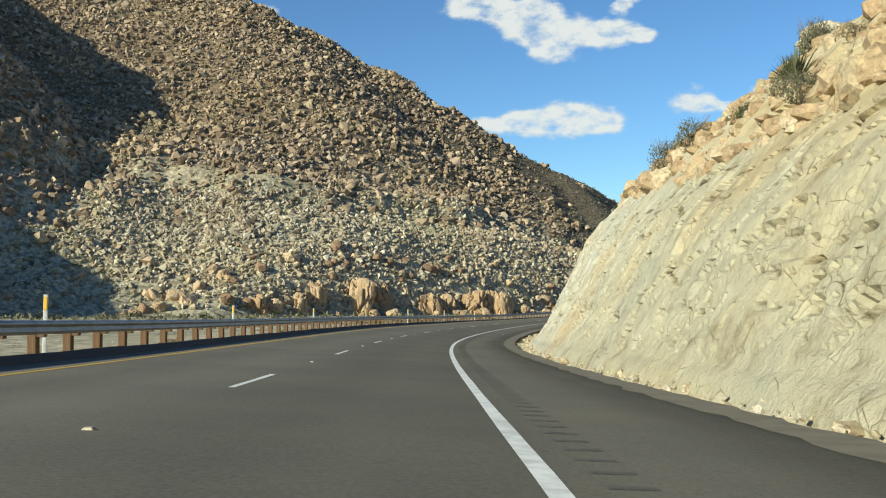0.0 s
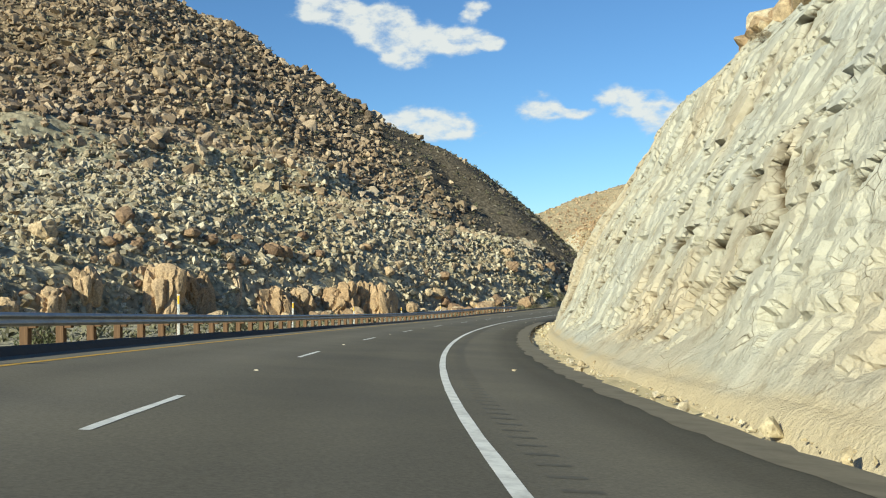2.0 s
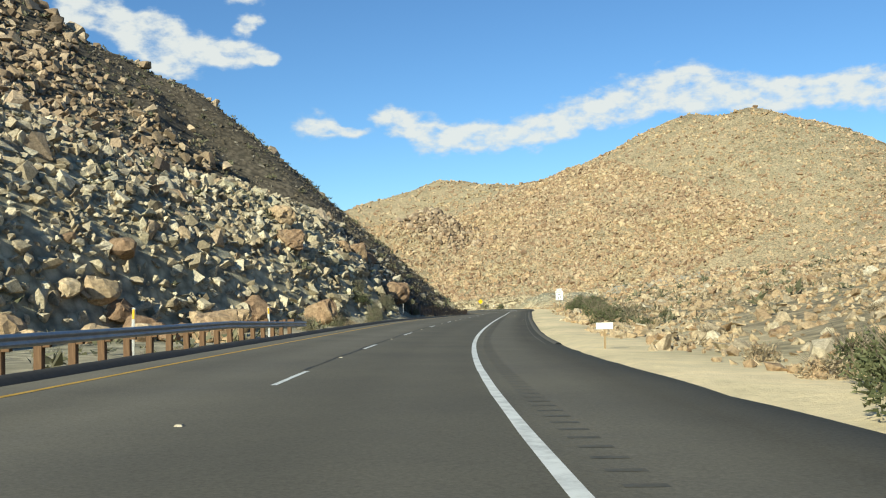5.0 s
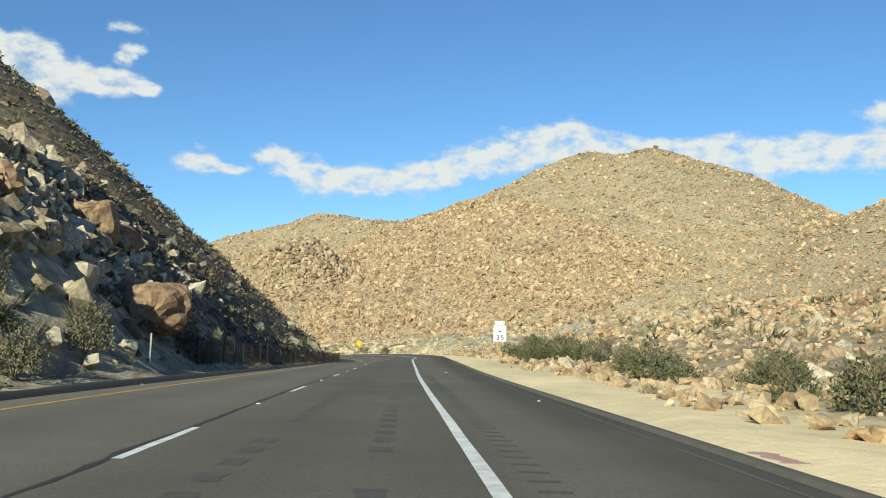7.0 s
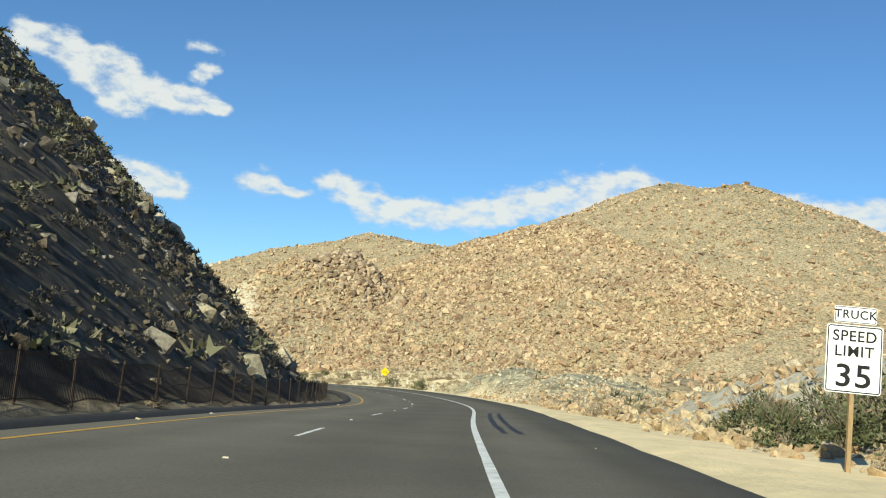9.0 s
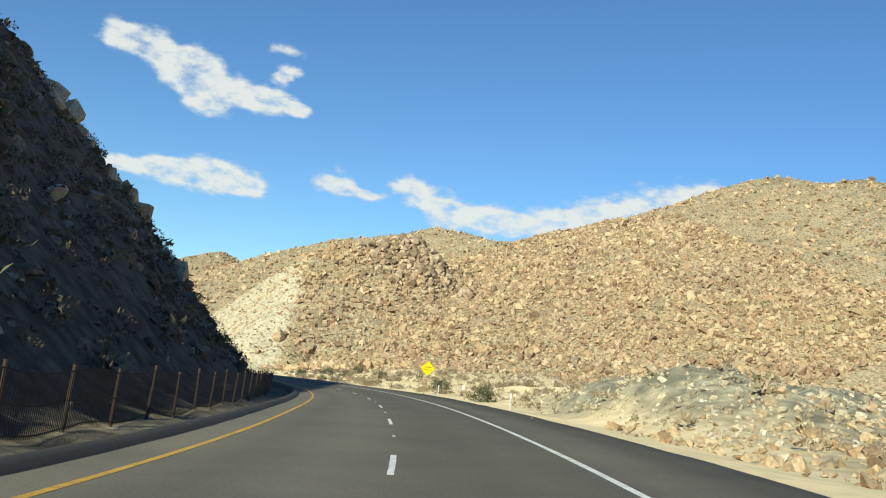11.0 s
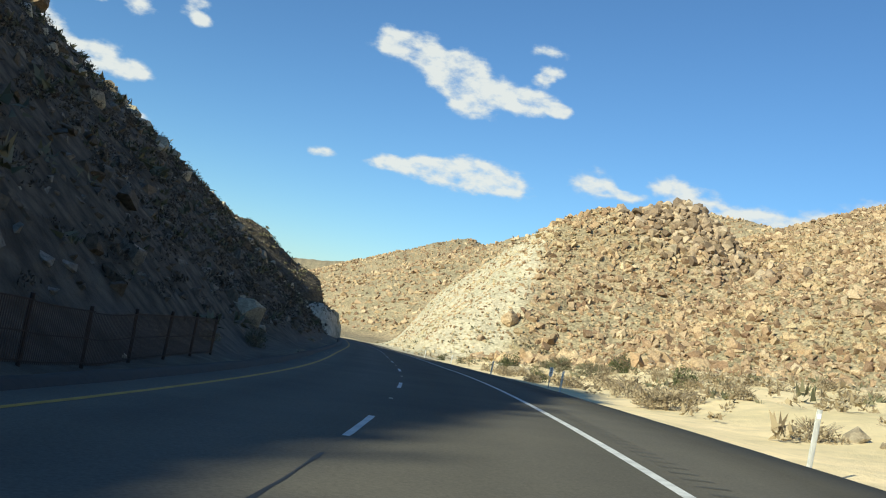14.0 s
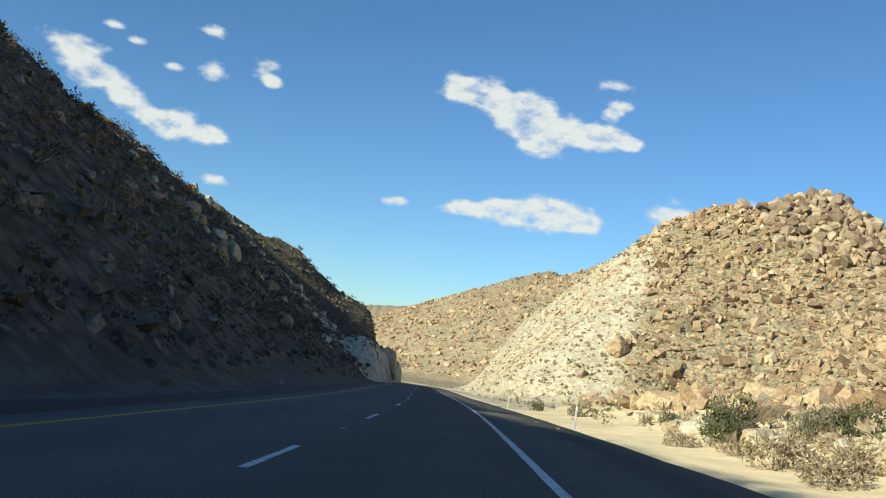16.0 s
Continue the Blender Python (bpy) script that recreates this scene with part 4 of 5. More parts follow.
# the hillside on the left: grey talus below, brown boulders above
clump = lambda x, y, k, sd: 0.5 + 0.5 * fbm(x / k, y / k, 3, sd)
hill_side = lambda x, y, s, u, o: (u < LEFT_PAVED - 7) * (o > 0.8) * (y < 420)
p, s_, u_, o_ = pick(rng, 145000, -190, 112, 110, 420, lambda x, y, s, u, o: hill_side(x, y, s, u, o) * (x > -0.56 * y) * (0.3 + 0.75 * clump(x, y, 14, 5)) * smooth(330, 285, s + 0.35 * (u + 60)))
low = o_ + 20 * fbm(p[:, 0] / 40, p[:, 1] / 40, 3, 21) + rng.normal(0, 5, len(p)) < 23
strew("talus_stones", SMALL_ROCKS, p[low], sizes(rng, low.sum(), 0.4, 2.0, 2.6), ROCK_GREY, rng, "grey and tan granite rubble covering the lower hillside", "rubble", 0.2, 0.7)
strew("hill_boulders", TINY_ROCKS, p[~low], sizes(rng, (~low).sum(), 0.75, 3.2, 2.5), ROCK_BROWN, rng, "brown weathered granite boulders on the upper hillside", "boulders", 0.15, 0.7)
p, s_, u_, o_ = pick(rng, 80000, -75, 90, 165, 345, lambda x, y, s, u, o: hill_side(x, y, s, u, o) * (x > -0.45 * y) * (o < 30 + 10 * fbm(x / 40, y / 40, 3, 21)) * (s > 120) * smooth(300, 262, s) * 0.9)
strew("talus_stones", TINY_ROCKS, p, sizes(rng, len(p), 0.55, 1.9, 2.6), ROCK_TALUS, rng, "grey and tan granite rubble covering the lower hillside", "rubble", 0.2, 0.7)
# large outcrops on it
p, s_, u_, o_ = pick(rng, 1500, -130, 90, 130, 400, lambda x, y, s, u, o: hill_side(x, y, s, u, o) * (u < -48) * smooth(0.5, 0.72, clump(x, y, 26, 91)))
strew("hill_outcrops", FINE_ROCKS, p, sizes(rng, len(p), 1.6, 4.6, 2.4), ROCK_BROWN, rng, "large brown granite outcrops standing out of the hillside", "outcrops", 0.2, 0.6)
# the steep slope beside the road further on
p, s_, u_, o_ = pick(rng, 90000, 20, 150, 230, 720, lambda x, y, s, u, o: (u < LEFT_PAVED - 2.4) * (u > np.where(s < 420, -130, -62)) * (o > 0.5) * (s > 250) * (0.2 + 0.75 * clump(x, y, 10, 15)))
# from here on the stones take the colour darkened for shade
shade_side = s_ + 12 * fbm(p[:, 0] / 14, p[:, 1] / 14, 2, 64) > 266
strew("slope_stones", FINE_ROCKS, p[~shade_side], sizes(rng, (~shade_side).sum(), 0.35, 2.2, 2.4), ROCK_GREY, rng, "grey broken granite on the steep slope", "rubble", 0.2, 0.7)
strew("slope_stones", TINY_ROCKS, p[shade_side], sizes(rng, shade_side.sum(), 0.3, 1.7, 2.6), ROCK_SHADE, rng, "granite coloured dark for shade on the steep slope", "rubble", 0.36, 0.5)
# the mountains beyond: their near sides
near_side = lambda x, y: (y < np.interp(x, [320, 376, 414, 450, 490, 530, 560], [800, 806, 795, 780, 768, 735, 700])) * (y > 165 + 0.6 * (x - 50))
far_side = lambda x, y, s, u, o: (u > np.where((s > 415) & (s < 575), 36 + 8 * fbm(x / 12, y / 12, 2, 8), 16)) * (o > 1.0)
p, s_, u_, o_ = pick(rng, 70000, 150, 400, 540, 800, lambda x, y, s, u, o: far_side(x, y, s, u, o) * (0.15 + 0.95 * clump(x, y, 28, 33)) * smooth(183, 190, x - 0.316 * (y - 650) + 5 * fbm(x / 20, y / 20, 3, 12)) * (y < 790) * (1 - 0.6 * smooth(0.1, 0.5, fbm(x / 50, y / 50, 3, 203))))
strew("knoll_boulders", TINY_ROCKS, p, sizes(rng, len(p), 0.7, 4.0, 2.6), ROCK_TAN, rng, "tan and rusty granite boulders heaped on the knoll", "boulders", 0.18, 0.7)
p, s_, u_, o_ = pick(rng, 5200, 205, 310, 680, 790, lambda x, y, s, u, o: np.exp(-((x - 262 + 0.3 * (y - 740)) / 17) ** 2 - ((y - 736) / 26) ** 2) * 0.9)
strew("knoll_crags", FINE_ROCKS, p, sizes(rng, len(p), 1.6, 5.2, 2.3), ROCK_BROWN, rng, "dark brown granite crags on top of the knoll", "crags", 0.1, 0.6)
p, s_, u_, o_ = pick(rng, 2600, 60, 150, 300, 660, lambda x, y, s, u, o: (u < LEFT_PAVED - 4) * (u > -46) * (s > 300) * smooth(0.52, 0.66, clump(x, y, 16, 47)))
strew("slope_outcrops", FINE_ROCKS, p, sizes(rng, len(p), 1.0, 3.6, 2.2), ROCK_GREY, rng, "grey granite outcrops in the steep shaded slope", "outcrops", 0.42, 0.6)
p, s_, u_, o_ = pick(rng, 14000, 150, 215, 590, 780, lambda x, y, s, u, o: (u > 9) * (o > 0.6) * smooth(192, 183, x - 0.316 * (y - 650) + 5 * fbm(x / 20, y / 20, 3, 12)) * 0.8)
strew("broken_rock", SMALL_ROCKS, p, sizes(rng, len(p), 0.25, 1.6, 2.6), ROCK_PALE, rng, "pale broken rock on the cut end of the knoll", "rubble", 0.2, 0.7)
p, s_, u_, o_ = pick(rng, 100000, 110, 640, 190, 880, lambda x, y, s, u, o: np.where(s < 400, u > 12 + 5 * fbm(x / 12, y / 12, 2, 8), far_side(x, y, s, u, o)) * (o > np.where(s < 400, 0.3, 4)) * (s > 160) * near_side(x, y) * (0.12 + 0.8 * clump(x, y, 40, 43)))
strew("mountain_boulders", TINY_ROCKS, p, np.minimum(sizes(rng, len(p), 0.9, 4.2, 2.6), np.interp(u_, [15, 40, 90], [0.9, 1.4, 4.2])), ROCK_TAN, rng, "tan granite boulders covering the mountainside", "boulders")
p, s_, u_, o_ = pick(rng, 34000, 90, 520, 880, 1475, lambda x, y, s, u, o: (np.abs(u) > 30) * (o > 3) * (y > 2.1 * x - 20) * (0.1 + 0.7 * clump(x, y, 60, 53)))
strew("far_boulders", TINY_ROCKS, p, sizes(rng, len(p), 1.6, 5.5, 2.4), ROCK_TAN, rng, "tan granite boulders on the far hills", "boulders")
# flat ground right of the road, and the foot of the left hill
p, s_, u_, o_ = pick(rng, 34000, 20, 330, 150, 640, lambda x, y, s, u, o: (u > 9) * (u < 120) * (o < 22) * (s > 152) * (0.25 + 0.7 * clump(x, y, 12, 63)) * (1 - 0.85 * smooth(430, 450, s) * (1 - smooth(15, 40, u))))
strew("wash_stones", SMALL_ROCKS, p, sizes(rng, len(p), 0.3, 1.6, 2.6), ROCK_TALUS, rng, "pale stones strewn over the sandy ground", "stones")
p, s_, u_, o_ = pick(rng, 44000, 120, 200, 330, 430, lambda x, y, s, u, o: (u > 9.0) * (u < 42) * (s > 388) * (s < 428) * (0.35 + 0.6 * clump(x, y, 6, 66)))
strew("outcrop_rubble", SMALL_ROCKS, p, sizes(rng, len(p), 0.15, 0.7, 2.6), ROCK_GREY, rng, "pale green-grey broken rock on a low outcrop", "rubble", 0.28, 0.5)
p, s_, u_, o_ = pick(rng, 9000, -20, 150, -20, 700, lambda x, y, s, u, o: (u < LEFT_PAVED - 0.9) * (u > LEFT_PAVED - 9) * (0.05 + 0.4 * clump(x, y, 8, 73)))
strew("verge_stones", SMALL_ROCKS, p, sizes(rng, len(p), 0.12, 0.7, 2.6), ROCK_GREY, rng, "small grey stones along the verge", "stones")
p, s_, u_, o_ = pick(rng, 90000, 20, 190, 150, 410, lambda x, y, s, u, o: (u > 7.2 + 2 * fbm(x / 6, y / 6, 2, 18)) * (u < 62) * (s > 178) * (s < 398) * (0.35 + 0.6 * clump(x, y, 7, 68)))
strew("bank_rubble", TINY_ROCKS, p, sizes(rng, len(p), 0.22, 1.2, 2.5), ROCK_CREAM, rng, "tan granite rubble on the bank beside the shoulder", "rubble", 0.22, 0.6)
# pebbles and fallen stones at the foot of the cutting
ps = rng.uniform(-30, 150, 1500)
pu = 3.7 + rng.power(2.0, 1500) * 1.5
pp = road_point(ps, pu, -0.10)
strew("fallen_stones", SMALL_ROCKS, pp, sizes(rng, 1500, 0.05, 0.42, 2.4), ROCK_PALE, rng, "small fallen stones at the foot of the rock face", "stones")
# slabs and boulders on the slope above the cutting
CZ = CP.reshape(len(cs), len(cu), 3)


def on_cut(a, b):
    i = int(np.clip(np.searchsorted(cs, a), 0, len(cs) - 1))
    j = int(np.clip(np.searchsorted(cu, b), 0, len(cu) - 1))
    return CZ[i, j]


qs = rng.uniform(-20, 146, 3400)
qu = np.interp(qs, [0, 45, 80, 110, 148], [8.8, 10.2, 13.0, 14.5, 14.5]) + 26 * rng.random(3400) ** 1.4
qp = np.array([on_cut(a, b) for a, b in zip(qs, qu)])
near = qs < 60
strew("slope_slabs", FINE_ROCKS, qp[near], sizes(rng, near.sum(), 0.45, 1.9, 2.0), ROCK_CREAM, rng, "cream weathered granite slabs on the slope above the road", "boulders", 0.42, 0.25)
strew("slope_slabs", FINE_ROCKS, qp[~near], sizes(rng, (~near).sum(), 0.5, 2.0, 2.2), ROCK_CREAM, rng, "cream weathered granite slabs on the slope above the road", "boulders", 0.3, 0.45)


# ---- single boulders ----
def worn_rock(seed, size, mat, name="boulder", square=0.5, joints=0.07):
    """One large boulder: an angular hull, cut, rounded and pitted."""
    bm = hull_rock(seed, 26, square)
    bmesh.ops.subdivide_edges(bm, edges=bm.edges, cuts=3 if max(size) > 3 else 1, use_grid_fill=True)
    bmesh.ops.triangulate(bm, faces=bm.faces)
    if joints > 0.07:
        bmesh.ops.subdivide_edges(bm, edges=[e for e in bm.edges if e.calc_length() > 0.12], cuts=1)
        bmesh.ops.triangulate(bm, faces=bm.faces)
    for _ in range(2):
        bmesh.ops.smooth_vert(bm, verts=bm.verts, factor=0.5, use_axis_x=True, use_axis_y=True, use_axis_z=True)
    for v in bm.verts:
        d = v.co.normalized()
        near = noise.voronoi(Vector((v.co.x * 2.4, v.co.y * 2.4, v.co.z * (2.4 if joints < 0.1 else 1.5))) + Vector((seed * 1.7, 3, seed)))[0]
        v.co += d * (0.05 * noise.noise(v.co * 3 + Vector((0, seed, 0))) + 0.03 * noise.fractal(v.co * 5 + Vector((seed, 0, 0)), 0.8, 2.0, 3) - joints * max(0.0, 1 - (near[1] - near[0]) / 0.15))
    bmesh.ops.scale(bm, vec=size, verts=bm.verts)
    me = bpy.data.meshes.new(name)
    bm.to_mesh(me)
    bm.free()
    me.materials.append(mat)
    return me


# square bluffs at the foot of the left hill
bl = random.Random(5)
def set_rock(name, seed, x, y, size, up, mat, square, label, group, tip=8, joints=0.07):
    ob = new(name, worn_rock(seed, size, mat, name, square, joints))
    ob.matrix_world = pose(x, y, up, bl.uniform(-tip, tip), bl.uniform(-tip, tip), bl.uniform(0, 360))
    return tagged(ob, label, "boulder", group=group)


for k in range(38):
    f = (k + 0.5) / 38
    x, y = -54 + 70 * f + bl.uniform(-2, 2), 158 + 52 * f + bl.uniform(-2, 7)
    tall = math.sin(math.pi * min(1, max(0, f * 1.15 - 0.1))) ** 0.5
    w, h = bl.uniform(3.2, 6.2), bl.uniform(6.0, 11.5) * (0.6 + 0.4 * tall)
    low = float(near_road(np.array([x]), np.array([y]))[2][0])
    set_rock("bluff", 700 + k, x, y, (w, w * bl.uniform(0.6, 1), h), low - 1.2 + h * 0.33, ROCK_BLUFF, bl.uniform(0.35, 0.8), "orange-tan jointed granite bluff at the foot of the hill", "bluffs", 7, 0.16)
for k in range(110):
    f = bl.random()
    x, y = -54 + 88 * f, 157 + 70 * f + bl.choice((bl.uniform(-6, -1), bl.uniform(1, 12), bl.uniform(3, 9)))
    w = bl.uniform(1.0, 3.2)
    z = float(ground_at(np.array([x]), np.array([y]))[0])
    set_rock("boulder", 720 + k % 20, x, y, (w, w * bl.uniform(0.7, 1), w * bl.uniform(0.6, 0.95)), z + w * 0.18, ROCK_TAN, 0.7, "tan granite boulder heaped at the foot of the hill", "hill foot boulders", 25)
for k in range(14):
    s0 = 218 + 5.2 * k + bl.uniform(-2, 2)
    w = bl.uniform(1.8, 4.2)
    x, y, z = road_point(s0, LEFT_PAVED - 8 - bl.uniform(0, 7) + 3.5 * (k > 7), 0)
    ob = new("boulder", worn_rock(740 + k, (w, w * bl.uniform(0.7, 1), w * bl.uniform(0.6, 0.9)), ROCK_TAN))
    ob.matrix_world = pose(x, y, float(ground_at(np.array([x]), np.array([y]))[0]) + w * 0.2, bl.uniform(-15, 15), bl.uniform(-15, 15), bl.uniform(0, 360))
    tagged(ob, "large tan granite boulder at the foot of the slope", "boulder", group="slope foot boulders")
for k, (x, y, w, d, h) in enumerate(((204, 611, 5.6, 5.0, 4.8), (214, 607, 6.4, 5.0, 5.6), (194, 676, 6.0, 5.0, 5.5), (222, 612, 3.5, 3.2, 3.0), (185, 668, 3.0, 2.6, 2.2), (229, 604, 4.2, 3.6, 3.4))):
    ob = new("boulder", worn_rock(770 + k, (w, d, h), ROCK_BROWN if k != 2 else ROCK_TAN))
    ob.matrix_world = pose(x, y, float(ground_at(np.array([x]), np.array([y]))[0]) + h * 0.28, bl.uniform(-9, 9), bl.uniform(-9, 9), bl.uniform(0, 360))
    tagged(ob, "large rusty brown boulder at the foot of the knoll", "boulder", group="knoll foot boulders")
for k in range(34):
    s0, u0 = 522 + 44 * bl.random(), 8.3 + 5.5 * bl.random()
    w = bl.uniform(0.5, 1.5)
    x, y, _ = road_point(s0, u0 + 0.06 * (s0 - 522), 0)
    ob = new("stone", worn_rock(800 + k % 12, (w * 1.25, w, w * 0.7), ROCK_PALE, "stone"))
    ob.matrix_world = pose(x, y, float(ground_at(np.array([x]), np.array([y]))[0]) + w * 0.16, bl.uniform(-15, 15), bl.uniform(-15, 15), bl.uniform(0, 360))
    tagged(ob, "pale broken granite block tipped beside the shoulder", "stone", group="tipped blocks")
for k in range(44):
    s0 = 148.5 + 24 * bl.random() ** 1.6
    w = bl.uniform(0.25, 0.75)
    x, y, _ = road_point(s0, 4.0 + 1.3 * bl.random() + 0.03 * (s0 - 148), 0)
    ob = new("stone", worn_rock(800 + k % 12, (w * 1.3, w, w * 0.65), ROCK_PALE, "stone"))
    ob.matrix_world = pose(x, y, float(ground_at(np.array([x]), np.array([y]))[0]) + w * 0.16, bl.uniform(-15, 15), bl.uniform(-15, 15), bl.uniform(0, 360))
    tagged(ob, "pale stone lying at the shoulder's edge", "stone", group="shoulder stones")
# the pale outcrop where the far spur meets the road
for k, (x, y, w, h, top) in enumerate(((137, 684, 9, 11, -25.0), (141, 672, 7, 9, -26.5), (143.5, 690, 6, 9, -27.0), (144.3, 705, 6, 8, -30.0), (139, 664, 5, 6, -28.5))):
    set_rock("outcrop", 880 + k, x, y, (w, w * 0.9, h), top - h * 0.45, ROCK_PALE, 0.6, "pale cracked rock outcrop standing beside the road", "roadside outcrops")
for k, (s0, u0, w) in enumerate(((542, -47, 4.2), (600, -50, 2.6), (470, -46, 2.5))):
    x, y, _ = road_point(s0, u0, 0)
    ob = new("boulder", worn_rock(860 + k, (w, w * 0.9, w * 0.8), ROCK_BROWN))
    ob.matrix_world = pose(x, y, float(ground_at(np.array([x]), np.array([y]))[0]) + w * 0.3, 8, -6, 40 * k)
    tagged(ob, "dark boulder perched on the crest of the slope", "boulder", group="crest boulders")
for k in range(9):
    s0, u0 = bl.uniform(20, 130), bl.uniform(15, 24)
    w = bl.uniform(1.6, 3.2)
    x, y, z = on_cut(s0, u0)
    ob = new("boulder", worn_rock(870 + k, (w * 1.3, w, w * 0.7), ROCK_PALE))
    ob.matrix_world = pose(x, y, z + w * 0.12, bl.uniform(-12, 12), bl.uniform(-12, 12), bl.uniform(0, 360))
    tagged(ob, "cream granite boulder on the slope above the rock face", "boulder", group="upper slope boulders")


# ---- plants ----
def leaf_tuft(seed, leaves, spread, tall, leaf, droop=0.3, up=0.35):
    """Arrays of many small two-sided leaves, thick at the outside of a ragged dome."""
    r = np.random.default_rng(seed)
    d = r.normal(0, 1, (leaves, 3))
    d[:, 2] = np.abs(d[:, 2])
    d /= np.linalg.norm(d, axis=1)[:, None]
    lobes = r.normal(0, 1, (7, 3))
    lobes[:, 2] = np.abs(lobes[:, 2]) * 0.8
    lobes /= np.linalg.norm(lobes, axis=1)[:, None]
    reach = 0.45 + 0.55 * np.max(d @ lobes.T, axis=1) ** 3
    c = d * (reach * r.uniform(0.35, 1.0, leaves) ** 0.6)[:, None] * np.array([spread, spread, tall])
    a = r.normal(0, 1, (leaves, 3)) + d * 0.8 + np.array([0, 0, up])
    a /= np.linalg.norm(a, axis=1)[:, None]
    b = np.cross(a, r.normal(0, 1, (leaves, 3)))
    b /= np.linalg.norm(b, axis=1)[:, None]
    ln = leaf * r.uniform(0.6, 1.5, leaves)[:, None]
    v = np.stack([c - b * ln * 0.28, c + b * ln * 0.28, c + a * ln], 1).reshape(-1, 3)
    v[:, 2] = np.maximum(v[:, 2], 0.01)
    return v.astype(np.float32), np.arange(leaves * 3, dtype=np.int32).reshape(-1, 3)


def twig_arrays(seed, count, spread, tall, thick):
    """Thin three-sided stems that fork once, from the root outwards."""
    r = np.random.default_rng(seed)
    V, F = [], []

    def stick(p, q, w0, w1):
        ax = (q - p) / (np.linalg.norm(q - p) + 1e-6)
        side = np.cross(ax, [0.3, 0.2, 0.9])
        side /= np.linalg.norm(side) + 1e-6
        up = np.cross(ax, side)
        n = sum(len(x) for x in V)
        ring = [side, -0.5 * side + 0.87 * up, -0.5 * side - 0.87 * up]
        V.append(np.array([p + k * w0 for k in ring] + [q + k * w1 for k in ring]))
        for k in range(3):
            a, b = n + k, n + (k + 1) % 3
            F.append([a, b, b + 3])
            F.append([a, b + 3, a + 3])

    for _ in range(count):
        th, out = r.uniform(0, 2 * np.pi), r.uniform(0.25, 0.8)
        mid = np.array([np.cos(th) * spread * out * 0.5, np.sin(th) * spread * out * 0.5, tall * r.uniform(0.35, 0.55)])
        stick(np.array([0.05 * np.cos(th), 0.05 * np.sin(th), -0.1]), mid, thick, thick * 0.7)
        for _ in range(3):
            t2 = th + r.normal(0, 0.6)
            stick(mid, mid + np.array([np.cos(t2) * spread * 0.45, np.sin(t2) * spread * 0.45, tall * r.uniform(0.25, 0.5)]), thick * 0.7, thick * 0.25)
    return np.concatenate(V).astype(np.float32), np.array(F, np.int32)


def shrub_kind(seed, spread, tall, leaves, leaf, leafmat, label, twigs=14, thick=0.016):
    root = new("shrub", None)
    st = new("branchwork", fast_mesh("branchwork", *twig_arrays(seed, twigs, spread, tall, thick), [BARK]))
    st.parent = root
    fo = new("foliage", fast_mesh("foliage", *leaf_tuft(seed, leaves, spread, tall, leaf), [leafmat]))
    fo.parent = root
    return tagged(root, label, "shrub", group="roadside shrubs")


SHRUBS = []
for k in range(4):
    SHRUBS.append(shrub_kind(900 + k, 1.0, 1.15, 1200, 0.095, LEAF_GREEN, "dusty green desert shrub on sandy ground"))
for k in range(4):
    SHRUBS.append(shrub_kind(920 + k, 0.75, 0.6, 750, 0.075, LEAF_DRY, "dry tan brush clump on sandy ground", 12, 0.01))
for k in range(3):
    SHRUBS.append(shrub_kind(940 + k, 1.0, 1.5, 1500, 0.085, LEAF_OLIVE, "tall olive-grey shrub with pale stems", 16, 0.016))
used = set()
pl = random.Random(11)


def plant(kind, x, y, z, size):
    m = pose(x, y, z - 0.03, pl.uniform(-5, 5), pl.uniform(-5, 5), pl.uniform(0, 360))
    src = SHRUBS[kind]
    if kind not in used:
        used.add(kind)
        src.matrix_world = m
        src.scale = (size,) * 3
        return src
    ob = copy_thing(src, m)
    ob.scale = (size, size, size * pl.uniform(0.85, 1.15))
    return ob


def plant_road(kind, s0, u0, size):
    x, y, _ = road_point(s0, u0, 0)
    plant(kind, x, y, float(ground_at(np.array([x]), np.array([y]))[0]), size)


for s0, u0, k, size in ((166, 5.0, 0, 1.15), (162.5, 6.0, 8, 1.3), (170.5, 6.0, 2, 1.0), (177, 7.4, 3, 1.0), (156, 6.8, 9, 1.7), (159, 8.6, 10, 1.5), (153, 8.2, 10, 1.6), (181, 8.5, 1, 1.0), (157.5, 5.0, 5, 1.0), (173, 8.5, 6, 1.1),
                        (150.5, 10.5, 9, 1.2), (186, 8, 5, 1.0), (174, 11, 8, 1.0)):
    plant_road(k, s0, u0, size)
for s0, u0, k, size in ((168, 5.2, 1, 1.25), (171.5, 5.4, 0, 1.1), (164, 5.6, 3, 1.0), (160, 6.4, 9, 1.6), (155.5, 7.4, 10, 2.0), (157.5, 6.2, 8, 1.7), (153.5, 6.8, 9, 1.9), (151.5, 8.6, 10, 2.2), (163, 7.8, 8, 1.5), (167, 8.0, 9, 1.3), (174.5, 6.6, 2, 1.0), (179, 7.0, 5, 1.1), (152.5, 5.6, 4, 0.9), (161.5, 5.2, 6, 0.9)):
    plant_road(k, s0, u0, size)
for k in range(26):
    plant_road(pl.choice((0, 1, 2, 3, 8)), 232 + 4.2 * k + pl.uniform(-2, 2), 8.3 + 3.5 * pl.random() + 0.03 * 4.6 * k, pl.uniform(0.8, 1.5))
for k in range(36):
    plant_road(pl.choice((4, 5, 6, 7, 4, 5, 3)), pl.uniform(195, 400), 7.5 + 26 * pl.random() ** 1.5, pl.uniform(0.6, 1.2))
